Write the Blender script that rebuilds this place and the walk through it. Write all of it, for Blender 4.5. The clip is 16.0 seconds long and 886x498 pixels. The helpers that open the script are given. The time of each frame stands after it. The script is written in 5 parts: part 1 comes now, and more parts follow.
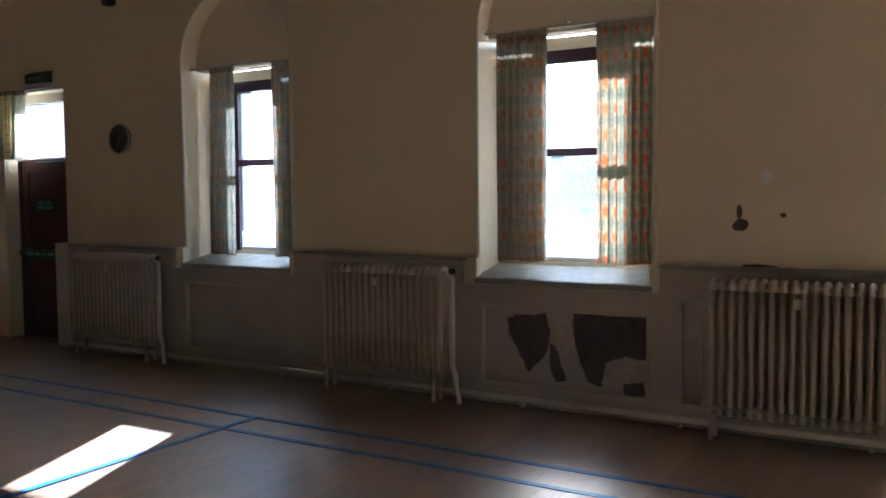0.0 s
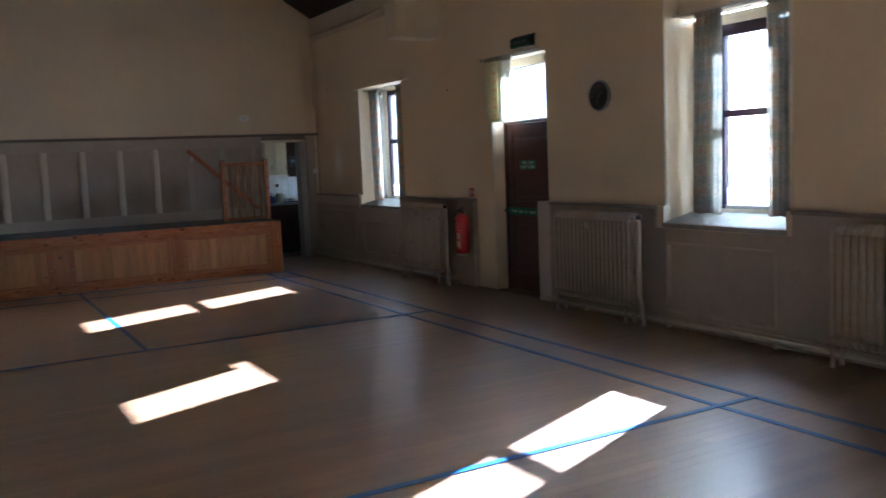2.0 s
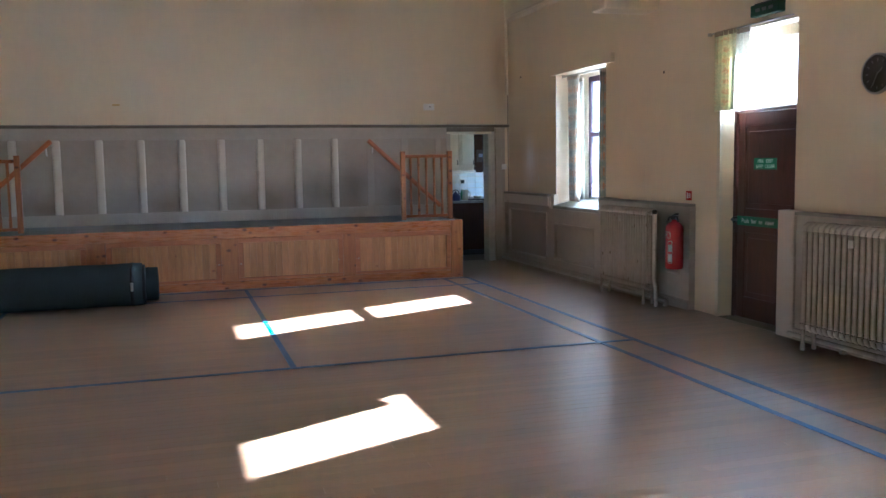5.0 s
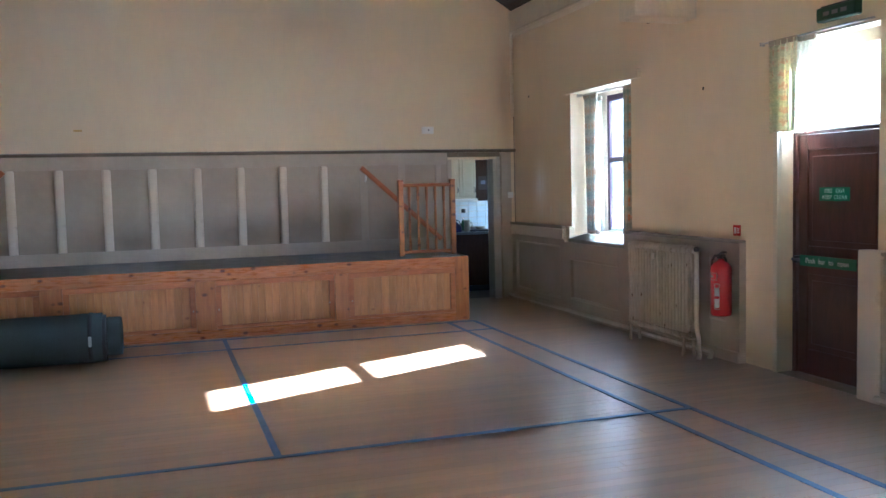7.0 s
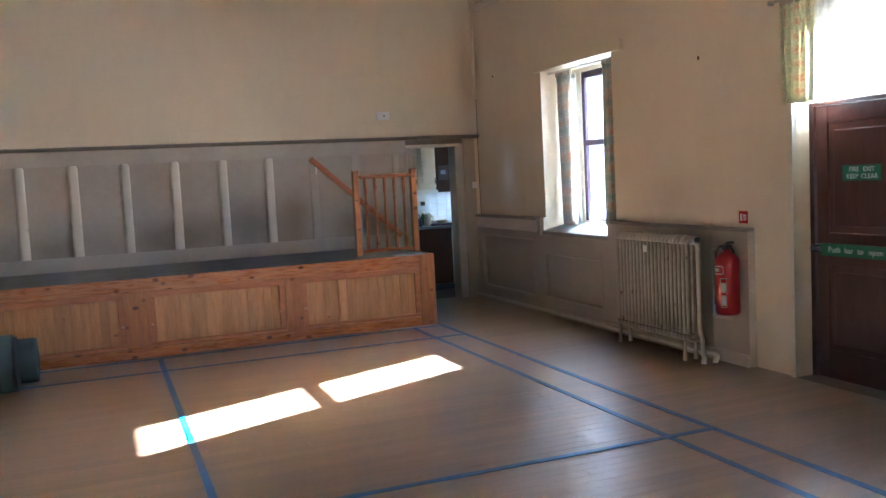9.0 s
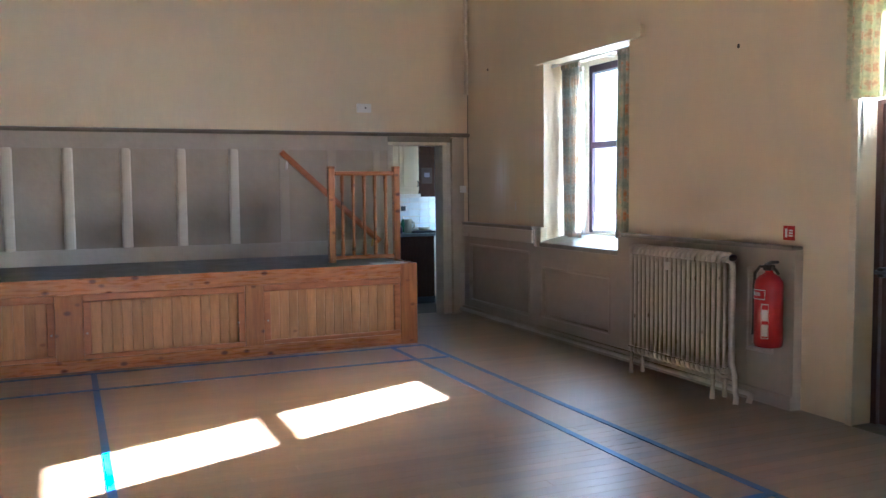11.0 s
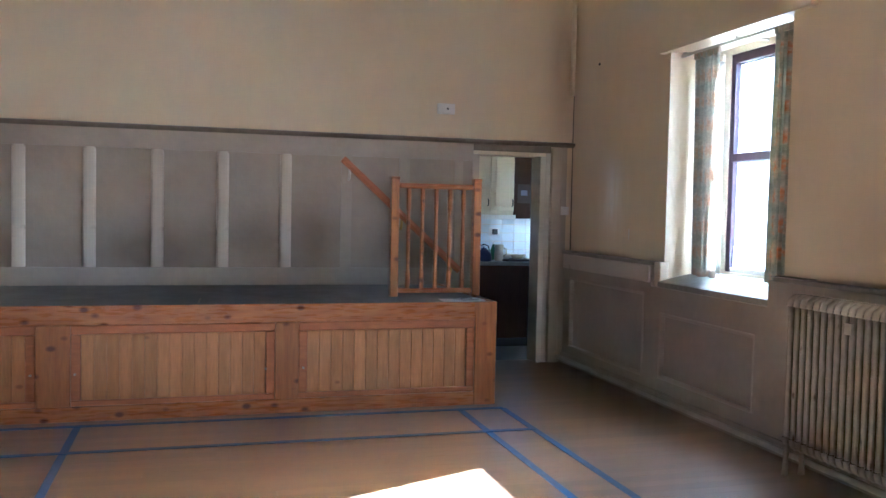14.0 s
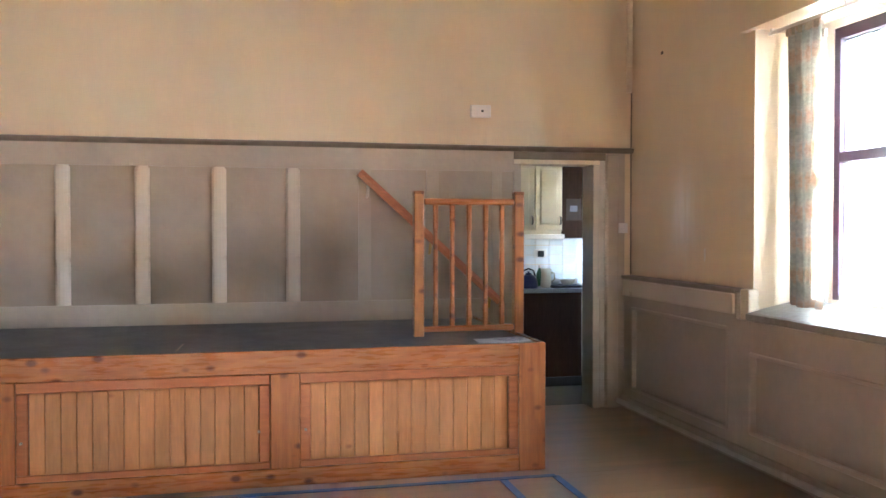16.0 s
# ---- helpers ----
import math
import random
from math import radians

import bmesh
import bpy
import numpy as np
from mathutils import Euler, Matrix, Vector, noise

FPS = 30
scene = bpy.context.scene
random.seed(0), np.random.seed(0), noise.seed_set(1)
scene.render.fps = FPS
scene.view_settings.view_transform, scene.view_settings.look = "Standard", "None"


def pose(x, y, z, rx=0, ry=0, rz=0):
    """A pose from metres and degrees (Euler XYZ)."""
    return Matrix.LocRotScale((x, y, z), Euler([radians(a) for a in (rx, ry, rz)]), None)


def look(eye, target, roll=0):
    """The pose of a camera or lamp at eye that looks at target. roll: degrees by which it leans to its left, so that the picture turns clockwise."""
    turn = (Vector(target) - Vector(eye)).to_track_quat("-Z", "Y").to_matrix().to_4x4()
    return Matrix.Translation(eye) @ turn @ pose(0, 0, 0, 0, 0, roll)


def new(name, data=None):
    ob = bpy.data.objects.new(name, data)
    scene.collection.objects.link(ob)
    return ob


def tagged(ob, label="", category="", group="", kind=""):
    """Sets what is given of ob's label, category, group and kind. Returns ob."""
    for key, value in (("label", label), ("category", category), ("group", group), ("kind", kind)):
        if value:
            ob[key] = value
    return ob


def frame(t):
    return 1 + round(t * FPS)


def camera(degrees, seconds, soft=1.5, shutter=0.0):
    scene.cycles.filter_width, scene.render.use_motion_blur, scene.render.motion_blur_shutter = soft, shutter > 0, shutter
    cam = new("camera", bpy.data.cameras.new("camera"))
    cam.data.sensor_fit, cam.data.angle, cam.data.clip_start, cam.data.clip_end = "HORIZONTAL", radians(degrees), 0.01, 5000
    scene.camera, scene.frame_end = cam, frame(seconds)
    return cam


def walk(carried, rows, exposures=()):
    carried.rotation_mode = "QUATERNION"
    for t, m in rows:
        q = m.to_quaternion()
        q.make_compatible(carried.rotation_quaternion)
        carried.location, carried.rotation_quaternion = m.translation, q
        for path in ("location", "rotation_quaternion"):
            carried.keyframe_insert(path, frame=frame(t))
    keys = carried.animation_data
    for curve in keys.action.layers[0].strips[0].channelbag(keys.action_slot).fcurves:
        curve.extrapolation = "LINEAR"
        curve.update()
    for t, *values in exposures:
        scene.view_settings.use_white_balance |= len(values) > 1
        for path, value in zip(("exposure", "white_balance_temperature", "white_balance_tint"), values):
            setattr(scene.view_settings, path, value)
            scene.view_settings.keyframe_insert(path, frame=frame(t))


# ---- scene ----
cam = camera(54.2, 16.0, shutter=0.4)
PATH = [
    (0, (0.651, -0.09, 1.613), (-0.374, 1.623, 1.49), -0.4),
    (0.5, (0.534, -0.028, 1.597), (-0.606, 1.612, 1.494), -0.7),
    (1, (0.379, -0.006, 1.605), (-1.004, 1.434, 1.487), -1.9),
    (1.5, (0.274, -0.051, 1.633), (-1.318, 1.152, 1.503), -2.5),
    (2, (0.097, 0.048, 1.658), (-1.629, 1.036, 1.449), -2.4),
    (2.5, (-0.108, 0.146, 1.68), (-1.877, 1.06, 1.501), -1.3),
    (3, (-0.358, 0.197, 1.687), (-2.114, 1.122, 1.445), -2.5),
    (3.5, (-0.655, 0.301, 1.669), (-2.404, 1.232, 1.395), -3.3),
    (4, (-0.871, 0.423, 1.661), (-2.671, 1.26, 1.425), -2.3),
    (4.5, (-1.109, 0.548, 1.596), (-2.997, 1.177, 1.399), -1.5),
    (5, (-1.38, 0.699, 1.583), (-3.28, 1.291, 1.387), -0.9),
    (7.5, (-2.994, 0.954, 1.691), (-4.892, 1.571, 1.56), -1.6),
    (8, (-3.24, 1.033, 1.668), (-5.162, 1.575, 1.564), -2.1),
    (8.5, (-3.492, 1.078, 1.659), (-5.402, 1.648, 1.494), -2.1),
    (9, (-3.779, 1.107, 1.656), (-5.634, 1.838, 1.489), -2.9),
    (11.5, (-5.152, 1.551, 1.526), (-6.983, 2.344, 1.4), -0.3),
    (12, (-5.407, 1.728, 1.539), (-7.265, 2.462, 1.443), 1.0),
    (12.5, (-5.666, 1.845, 1.526), (-7.511, 2.604, 1.389), 1.3),
    (13, (-5.979, 1.987, 1.512), (-7.82, 2.748, 1.341), 0.3),
    (13.5, (-6.247, 2.171, 1.512), (-8.128, 2.832, 1.366), 0.8),
    (14, (-6.509, 2.314, 1.507), (-8.43, 2.861, 1.416), 1.2),
    (14.5, (-6.824, 2.431, 1.503), (-8.733, 3.024, 1.439), 0.0),
    (15, (-7.121, 2.533, 1.502), (-9.04, 3.091, 1.435), -0.2),
    (15.5, (-7.413, 2.634, 1.529), (-9.353, 3.118, 1.481), 0.7),
    (16, (-7.699, 2.728, 1.508), (-9.648, 3.173, 1.463), -0.0),
]
walk(cam, [(t, look(eye, target, roll)) for t, eye, target, roll in PATH],
     exposures=[(0, 3.6, 4750, 9), (0.6, 3.6, 4750, 9), (1, 3.75, 4700, 9), (2, 4.32, 4550, 9), (3.5, 4.45, 4550, 10), (4.1, 4.5, 4550, 9), (4.5, 5.25, 4400, 8), (5, 5.62, 4350, 7),
                (7.5, 6.0, 4300, 6), (9, 5.88, 4550, 9), (11.5, 5.93, 4400, 7), (13, 5.83, 4350, 8), (14, 5.9, 4400, 8), (14.5, 6.02, 4350, 7), (15, 6.15, 4350, 7), (15.5, 6.18, 4450, 7), (16, 6.6, 5100, 12)])

# ---- world, sun ----
SUN_DIR = Vector((-0.425, 1.0, 0.524)).normalized()
world = bpy.data.worlds.new("world")
scene.world = world
world.use_nodes = True
wn = world.node_tree.nodes
sky = wn.new("ShaderNodeTexSky")
sky.sky_type = 'NISHITA'
sky.sun_disc = False
sky.sun_elevation = math.asin(SUN_DIR.z)
sky.sun_rotation = math.atan2(SUN_DIR.x, SUN_DIR.y)
sky.air_density, sky.dust_density, sky.ozone_density = 1.0, 2.5, 0.8
wn["Background"].inputs["Strength"].default_value = 0.15
world.node_tree.links.new(sky.outputs[0], wn["Background"].inputs["Color"])
sun_data = bpy.data.lights.new("sun", 'SUN')
sun_data.energy, sun_data.angle, sun_data.color = 5.0, radians(0.5), (1.0, 0.98, 0.96)
sun = new("sun", sun_data)
sun.matrix_world = look(SUN_DIR * 40, (0, 0, 0))


# ---- materials ----
def material(name, base, rough=0.6, metal=0.0, second=None, scale=3.0, stretch=(1, 1, 1), grain=0.0, grain_scale=60.0,
             bump=0.0, bump_scale=80.0, spots=None, spot_scale=8.0, spot_size=0.1, vary=0.0, coat=0.0, rough_vary=0.0, blur=0.5, knots=False, spec=0.5):
    """A painted, wooden or metal surface: two colours mixed by broad noise, fine grain, spots, relief and a tone of its own per object."""
    m = bpy.data.materials.new(name)
    m.use_nodes = True
    nt = m.node_tree
    n, link = nt.nodes, nt.links.new
    b = n["Principled BSDF"]
    b.inputs["Roughness"].default_value, b.inputs["Metallic"].default_value = rough, metal
    b.inputs["Coat Weight"].default_value, b.inputs["Specular IOR Level"].default_value = coat, spec
    b.inputs["Coat Roughness"].default_value, b.inputs["Coat IOR"].default_value = 0.33, 1.55
    tex = n.new("ShaderNodeTexCoord")
    mp = n.new("ShaderNodeMapping")
    mp.inputs["Scale"].default_value = stretch
    link(tex.outputs["Object"], mp.inputs["Vector"])
    info = n.new("ShaderNodeObjectInfo")
    if vary:
        shift = n.new("ShaderNodeVectorMath")
        shift.operation = 'SCALE'
        shift.inputs[0].default_value = (7, 11, 5)
        link(info.outputs["Random"], shift.inputs["Scale"])
        link(shift.outputs[0], mp.inputs["Location"])

    def noise_tex(s, detail=4):
        t = n.new("ShaderNodeTexNoise")
        t.inputs["Scale"].default_value, t.inputs["Detail"].default_value = s, detail
        link(mp.outputs[0], t.inputs["Vector"])
        return t.outputs["Fac"]

    def mixed(fac, a, c, mode='MIX'):
        x = n.new("ShaderNodeMix")
        x.data_type, x.blend_type = 'RGBA', mode
        for sock, v in ((x.inputs[0], fac), (x.inputs[6], a), (x.inputs[7], c)):
            if isinstance(v, (int, float)):
                sock.default_value = v
            elif isinstance(v, tuple):
                sock.default_value = (*v, 1)
            else:
                link(v, sock)
        return x.outputs[2]

    def ramp(v, lo, hi):
        r = n.new("ShaderNodeMapRange")
        r.inputs[1].default_value, r.inputs[2].default_value = lo, hi
        link(v, r.inputs[0])
        return r.outputs[0]

    col = base
    if second:
        col = mixed(ramp(noise_tex(scale), 0.5 - blur / 2, 0.5 + blur / 2), base, second)
    if grain:
        g = ramp(noise_tex(grain_scale, 6), 0.3, 0.7)
        dark = mixed(g, (1 - grain,) * 3, (1.0, 1.0, 1.0))
        col = mixed(1.0, col, dark, 'MULTIPLY')
    if spots:
        v = n.new("ShaderNodeTexVoronoi")
        v.inputs["Scale"].default_value = spot_scale
        if knots:
            flat = n.new("ShaderNodeMapping")
            flat.inputs["Scale"].default_value = (1.0, 0.8, 1.25)
            link(tex.outputs["Object"], flat.inputs["Vector"])
            if vary:
                link(shift.outputs[0], flat.inputs["Location"])
            link(flat.outputs[0], v.inputs["Vector"])
        else:
            link(mp.outputs[0], v.inputs["Vector"])
        col = mixed(ramp(v.outputs["Distance"], spot_size, spot_size * 0.45), col, spots)
    if vary:
        tone = n.new("ShaderNodeMapRange")
        tone.inputs[3].default_value, tone.inputs[4].default_value = 1 - vary, 1 + vary
        link(info.outputs["Random"], tone.inputs[0])
        hsv = n.new("ShaderNodeHueSaturation")
        link(tone.outputs[0], hsv.inputs["Value"])
        if isinstance(col, tuple):
            hsv.inputs["Color"].default_value = (*col, 1)
        else:
            link(col, hsv.inputs["Color"])
        col = hsv.outputs[0]
    if isinstance(col, tuple):
        b.inputs["Base Color"].default_value = (*col, 1)
    else:
        link(col, b.inputs["Base Color"])
    if rough_vary:
        r = n.new("ShaderNodeMapRange")
        r.inputs[3].default_value, r.inputs[4].default_value = rough - rough_vary, rough + rough_vary
        link(noise_tex(scale * 2.3), r.inputs[0])
        link(r.outputs[0], b.inputs["Roughness"])
    if bump:
        bp = n.new("ShaderNodeBump")
        bp.inputs["Strength"].default_value, bp.inputs["Distance"].default_value = bump, 0.01
        link(noise_tex(bump_scale, 5), bp.inputs["Height"])
        link(bp.outputs[0], b.inputs["Normal"])
    return m


CREAM = material("cream_wall_paint", (0.77, 0.655, 0.46), 0.36, second=(0.70, 0.585, 0.40), scale=0.7, stretch=(1, 1, 0.45), grain=0.03, grain_scale=9, bump=0.2, bump_scale=28, rough_vary=0.08, blur=0.7)
CREAM_TRIM = material("cream_trim_paint", (0.74, 0.66, 0.50), 0.38, second=(0.66, 0.58, 0.43), scale=4, grain=0.08, grain_scale=30, bump=0.15)
TAUPE = material("taupe_panel_paint", (0.47, 0.405, 0.325), 0.32, second=(0.40, 0.345, 0.275), scale=2.2, grain=0.07, grain_scale=14, bump=0.2, bump_scale=25, rough_vary=0.1)
# Light caught by the battens is put into this paler taupe; end boards share it.
BATTEN = material("lightened_taupe_batten", (0.66, 0.59, 0.49), 0.30, second=(0.61, 0.545, 0.45), scale=2.0, grain=0.02, grain_scale=14, rough_vary=0.1)
# Darker copy of the panel taupe, holding the boarding's shade behind the lit battens.
FIELD = material("darkened_taupe_boarding", (0.43, 0.366, 0.286), 0.38, second=(0.36, 0.302, 0.234), scale=1.3, grain=0.07, grain_scale=10, bump=0.2, bump_scale=25, rough_vary=0.1)
DARK_GREEN = material("dark_green_sign_case", (0.006, 0.06, 0.032), 0.4, second=(0.006, 0.05, 0.025), scale=8)
DIAL_GREY = material("dull_dial_print", (0.16, 0.16, 0.155), 0.5, grain=0.1)
# Edge highlights of the panel beads are put into this lighter taupe.
BEAD = material("highlit_taupe_bead", (0.53, 0.465, 0.375), 0.30, second=(0.46, 0.40, 0.32), scale=4, grain=0.05, grain_scale=14)
RAIL_DARK = material("dark_taupe_moulding", (0.20, 0.165, 0.13), 0.45, grain=0.2, grain_scale=20)
LEDGE = material("grey_ledge_paint", (0.34, 0.31, 0.265), 0.45, second=(0.24, 0.215, 0.18), scale=5, grain=0.1, grain_scale=40)
SILL = material("pale_sill_paint", (0.38, 0.38, 0.32), 0.6, second=(0.28, 0.27, 0.22), scale=7, grain=0.2, grain_scale=30, bump=0.2)
ROOF = material("dark_stained_roof_boards", (0.045, 0.026, 0.018), 0.6, second=(0.03, 0.018, 0.012), scale=3, stretch=(1, 6, 6), grain=0.4, grain_scale=12, bump=0.3)
OAK = material("worn_strip_floor", (0.295, 0.158, 0.072), 0.38, second=(0.215, 0.110, 0.047), scale=1.1, stretch=(4, 0.6, 4), grain=0.14, grain_scale=9, vary=0.17, spec=0.5, coat=0.9, blur=0.7, bump=0.06, bump_scale=3)
SUBFLOOR = material("dark_subfloor", (0.06, 0.035, 0.02), 0.8, grain=0.3)
TAPE = material("blue_floor_tape", (0.018, 0.135, 0.42), 0.36, second=(0.05, 0.16, 0.36), scale=5, grain=0.30, grain_scale=18)
PINE = material("orange_varnished_pine", (0.41, 0.158, 0.043), 0.28, second=(0.25, 0.080, 0.020), scale=3, stretch=(6, 1, 9), grain=0.18, grain_scale=10, spots=(0.085, 0.020, 0.008), spot_scale=7.5, spot_size=0.24, knots=True, vary=0.08, bump=0.1, rough_vary=0.06)
PINE_UP = material("orange_varnished_pine_upright", (0.41, 0.158, 0.043), 0.28, second=(0.25, 0.080, 0.020), scale=3, stretch=(6, 9, 1), grain=0.18, grain_scale=10, spots=(0.085, 0.020, 0.008), spot_scale=8.5, spot_size=0.27, knots=True, vary=0.1, bump=0.1)
PINE_PALE = material("pale_pine_matchboard", (0.53, 0.255, 0.090), 0.32, second=(0.37, 0.16, 0.048), scale=2.5, stretch=(6, 7, 1), grain=0.18, grain_scale=12, spots=(0.24, 0.09, 0.03), spot_scale=4.0, spot_size=0.10, knots=True, vary=0.16, bump=0.1)
PINE_TRIM = material("dark_pine_moulding", (0.44, 0.155, 0.05), 0.35, second=(0.34, 0.11, 0.034), scale=4, stretch=(5, 1, 5), grain=0.25, grain_scale=12, vary=0.08)
DECK = material("grey_stage_covering", (0.115, 0.102, 0.094), 0.4, second=(0.16, 0.145, 0.135), scale=2, grain=0.35, grain_scale=30, bump=0.15, rough_vary=0.1)
MAROON = material("maroon_window_paint", (0.026, 0.006, 0.016), 0.4, second=(0.034, 0.008, 0.02), scale=9, grain=0.15)
DOOR_RED = material("red_brown_door_stain", (0.085, 0.024, 0.016), 0.38, second=(0.055, 0.016, 0.011), scale=3, stretch=(7, 7, 1), grain=0.3, grain_scale=10, bump=0.1)
IRON_CREAM = material("cream_radiator_enamel", (0.54, 0.465, 0.37), 0.5, second=(0.47, 0.40, 0.315), scale=6, grain=0.16, grain_scale=25, bump=0.2, bump_scale=40)
IRON_RUST = material("chipped_radiator_enamel", (0.56, 0.49, 0.39), 0.55, second=(0.47, 0.40, 0.31), scale=6, grain=0.15, grain_scale=25, stretch=(1.6, 1.6, 0.6), spots=(0.13, 0.065, 0.035), spot_scale=9.0, spot_size=0.15, vary=0.05, bump=0.3, bump_scale=40)
PIPE = material("cream_pipe_paint", (0.62, 0.57, 0.48), 0.36, grain=0.15, grain_scale=20)
BLACK = material("black_plastic", (0.012, 0.012, 0.013), 0.4, grain=0.2)
WHITE = material("white_plastic", (0.82, 0.81, 0.78), 0.4, grain=0.05, second=(0.77, 0.75, 0.70), scale=6)
RED = material("red_gloss_enamel", (0.42, 0.012, 0.014), 0.18, second=(0.36, 0.01, 0.012), scale=6, coat=0.4)
STEEL = material("dull_steel", (0.45, 0.44, 0.42), 0.35, metal=1.0, grain=0.15)
BRASS = material("brass", (0.62, 0.44, 0.18), 0.35, metal=1.0, grain=0.15)
GREEN_SIGN = material("green_sign", (0.008, 0.16, 0.075), 0.4, second=(0.01, 0.13, 0.06), scale=8)
SIGN_TEXT = material("pale_sign_lettering", (0.55, 0.66, 0.58), 0.5, grain=0.05)
PAPER = material("paper", (0.72, 0.70, 0.68), 0.7, second=(0.66, 0.66, 0.68), scale=12, grain=0.05)
INK = material("grey_print", (0.16, 0.16, 0.2), 0.7, grain=0.1)
ROLL = material("dark_green_mat_cloth", (0.022, 0.034, 0.032), 0.8, second=(0.030, 0.043, 0.040), scale=5, grain=0.3, grain_scale=70, bump=0.5, bump_scale=150)
ROLL_END = material("black_mat_backing", (0.008, 0.009, 0.009), 0.7, grain=0.3, grain_scale=50)
PLASTER_DARK = material("bare_dark_plaster", (0.15, 0.12, 0.115), 0.85, second=(0.09, 0.07, 0.07), scale=5, grain=0.35, grain_scale=22, bump=0.7, bump_scale=30)
PLASTER_PALE = material("pale_bare_plaster", (0.58, 0.50, 0.41), 0.85, second=(0.46, 0.385, 0.31), scale=6, grain=0.25, grain_scale=22, bump=0.6, bump_scale=30)
KITCHEN_CREAM = material("cream_kitchen_door", (0.68, 0.62, 0.46), 0.4, second=(0.62, 0.56, 0.4), scale=3, grain=0.05)
KITCHEN_BROWN = material("dark_brown_board", (0.050, 0.024, 0.013), 0.8, second=(0.036, 0.017, 0.009), spec=0.1, scale=3, stretch=(6, 6, 1), grain=0.3, grain_scale=12)
TILE = material("white_glazed_tile", (0.80, 0.84, 0.86), 0.15, vary=0.05, second=(0.66, 0.7, 0.73), scale=3)
WORKTOP = material("grey_worktop", (0.20, 0.21, 0.19), 0.35, second=(0.15, 0.16, 0.15), scale=40, grain=0.3, grain_scale=150)
KITCHEN_FLOOR = material("grey_kitchen_vinyl", (0.16, 0.15, 0.14), 0.45, second=(0.12, 0.115, 0.11), scale=6, grain=0.2, grain_scale=40)
CHINA = material("stoneware", (0.48, 0.46, 0.33), 0.3, second=(0.46, 0.42, 0.32), scale=9)
BLUE = material("dark_blue_enamel", (0.012, 0.02, 0.10), 0.3, second=(0.01, 0.015, 0.07), scale=9)
GROUND = material("pale_gravel_yard", (0.36, 0.34, 0.31), 0.95, second=(0.28, 0.27, 0.24), scale=0.6, grain=0.4, grain_scale=8, bump=0.6, bump_scale=5)
LEAF = material("hedge_leaves", (0.055, 0.085, 0.03), 0.7, second=(0.035, 0.06, 0.02), scale=4, grain=0.4, grain_scale=15)
BARK = material("bark", (0.10, 0.075, 0.055), 0.9, second=(0.07, 0.05, 0.04), scale=5, grain=0.4, bump=0.8)
RENDERED = material("pale_house_render", (0.78, 0.77, 0.75), 0.9, second=(0.70, 0.69, 0.67), scale=1.5, grain=0.15, grain_scale=12)
SLATE = material("slate_roof", (0.10, 0.105, 0.12), 0.6, second=(0.075, 0.08, 0.09), scale=4, grain=0.3, grain_scale=10)
STONE = material("outer_stone", (0.30, 0.27, 0.23), 0.9, second=(0.22, 0.20, 0.17), scale=3, grain=0.3, grain_scale=15, bump=0.5)


def glass_material():
    """Old window glass with a thin uneven scattering film, added as haze over the bright view."""
    m = bpy.data.materials.new("hazed_window_glass")
    m.use_nodes = True
    n, link = m.node_tree.nodes, m.node_tree.links.new
    n.remove(n["Principled BSDF"])
    clear, gloss, bend, b = n.new("ShaderNodeBsdfTransparent"), n.new("ShaderNodeBsdfGlossy"), n.new("ShaderNodeFresnel"), n.new("ShaderNodeMixShader")
    clear.inputs[0].default_value, gloss.inputs["Roughness"].default_value, bend.inputs[0].default_value = (0.93, 0.95, 0.94, 1), 0.01, 1.45
    link(bend.outputs[0], b.inputs[0])
    link(clear.outputs[0], b.inputs[1])
    link(gloss.outputs[0], b.inputs[2])
    film, mix, tex, rng = n.new("ShaderNodeBsdfTranslucent"), n.new("ShaderNodeMixShader"), n.new("ShaderNodeTexNoise"), n.new("ShaderNodeMapRange")
    film.inputs[0].default_value = (0.86, 0.88, 0.90, 1)
    tex.inputs["Scale"].default_value = 5.0
    rng.inputs[3].default_value, rng.inputs[4].default_value = 0.018, 0.030
    link(tex.outputs["Fac"], rng.inputs[0])
    link(rng.outputs[0], mix.inputs[0])
    link(b.outputs[0], mix.inputs[1])
    link(film.outputs[0], mix.inputs[2])
    link(mix.outputs[0], n["Material Output"].inputs[0])
    return m


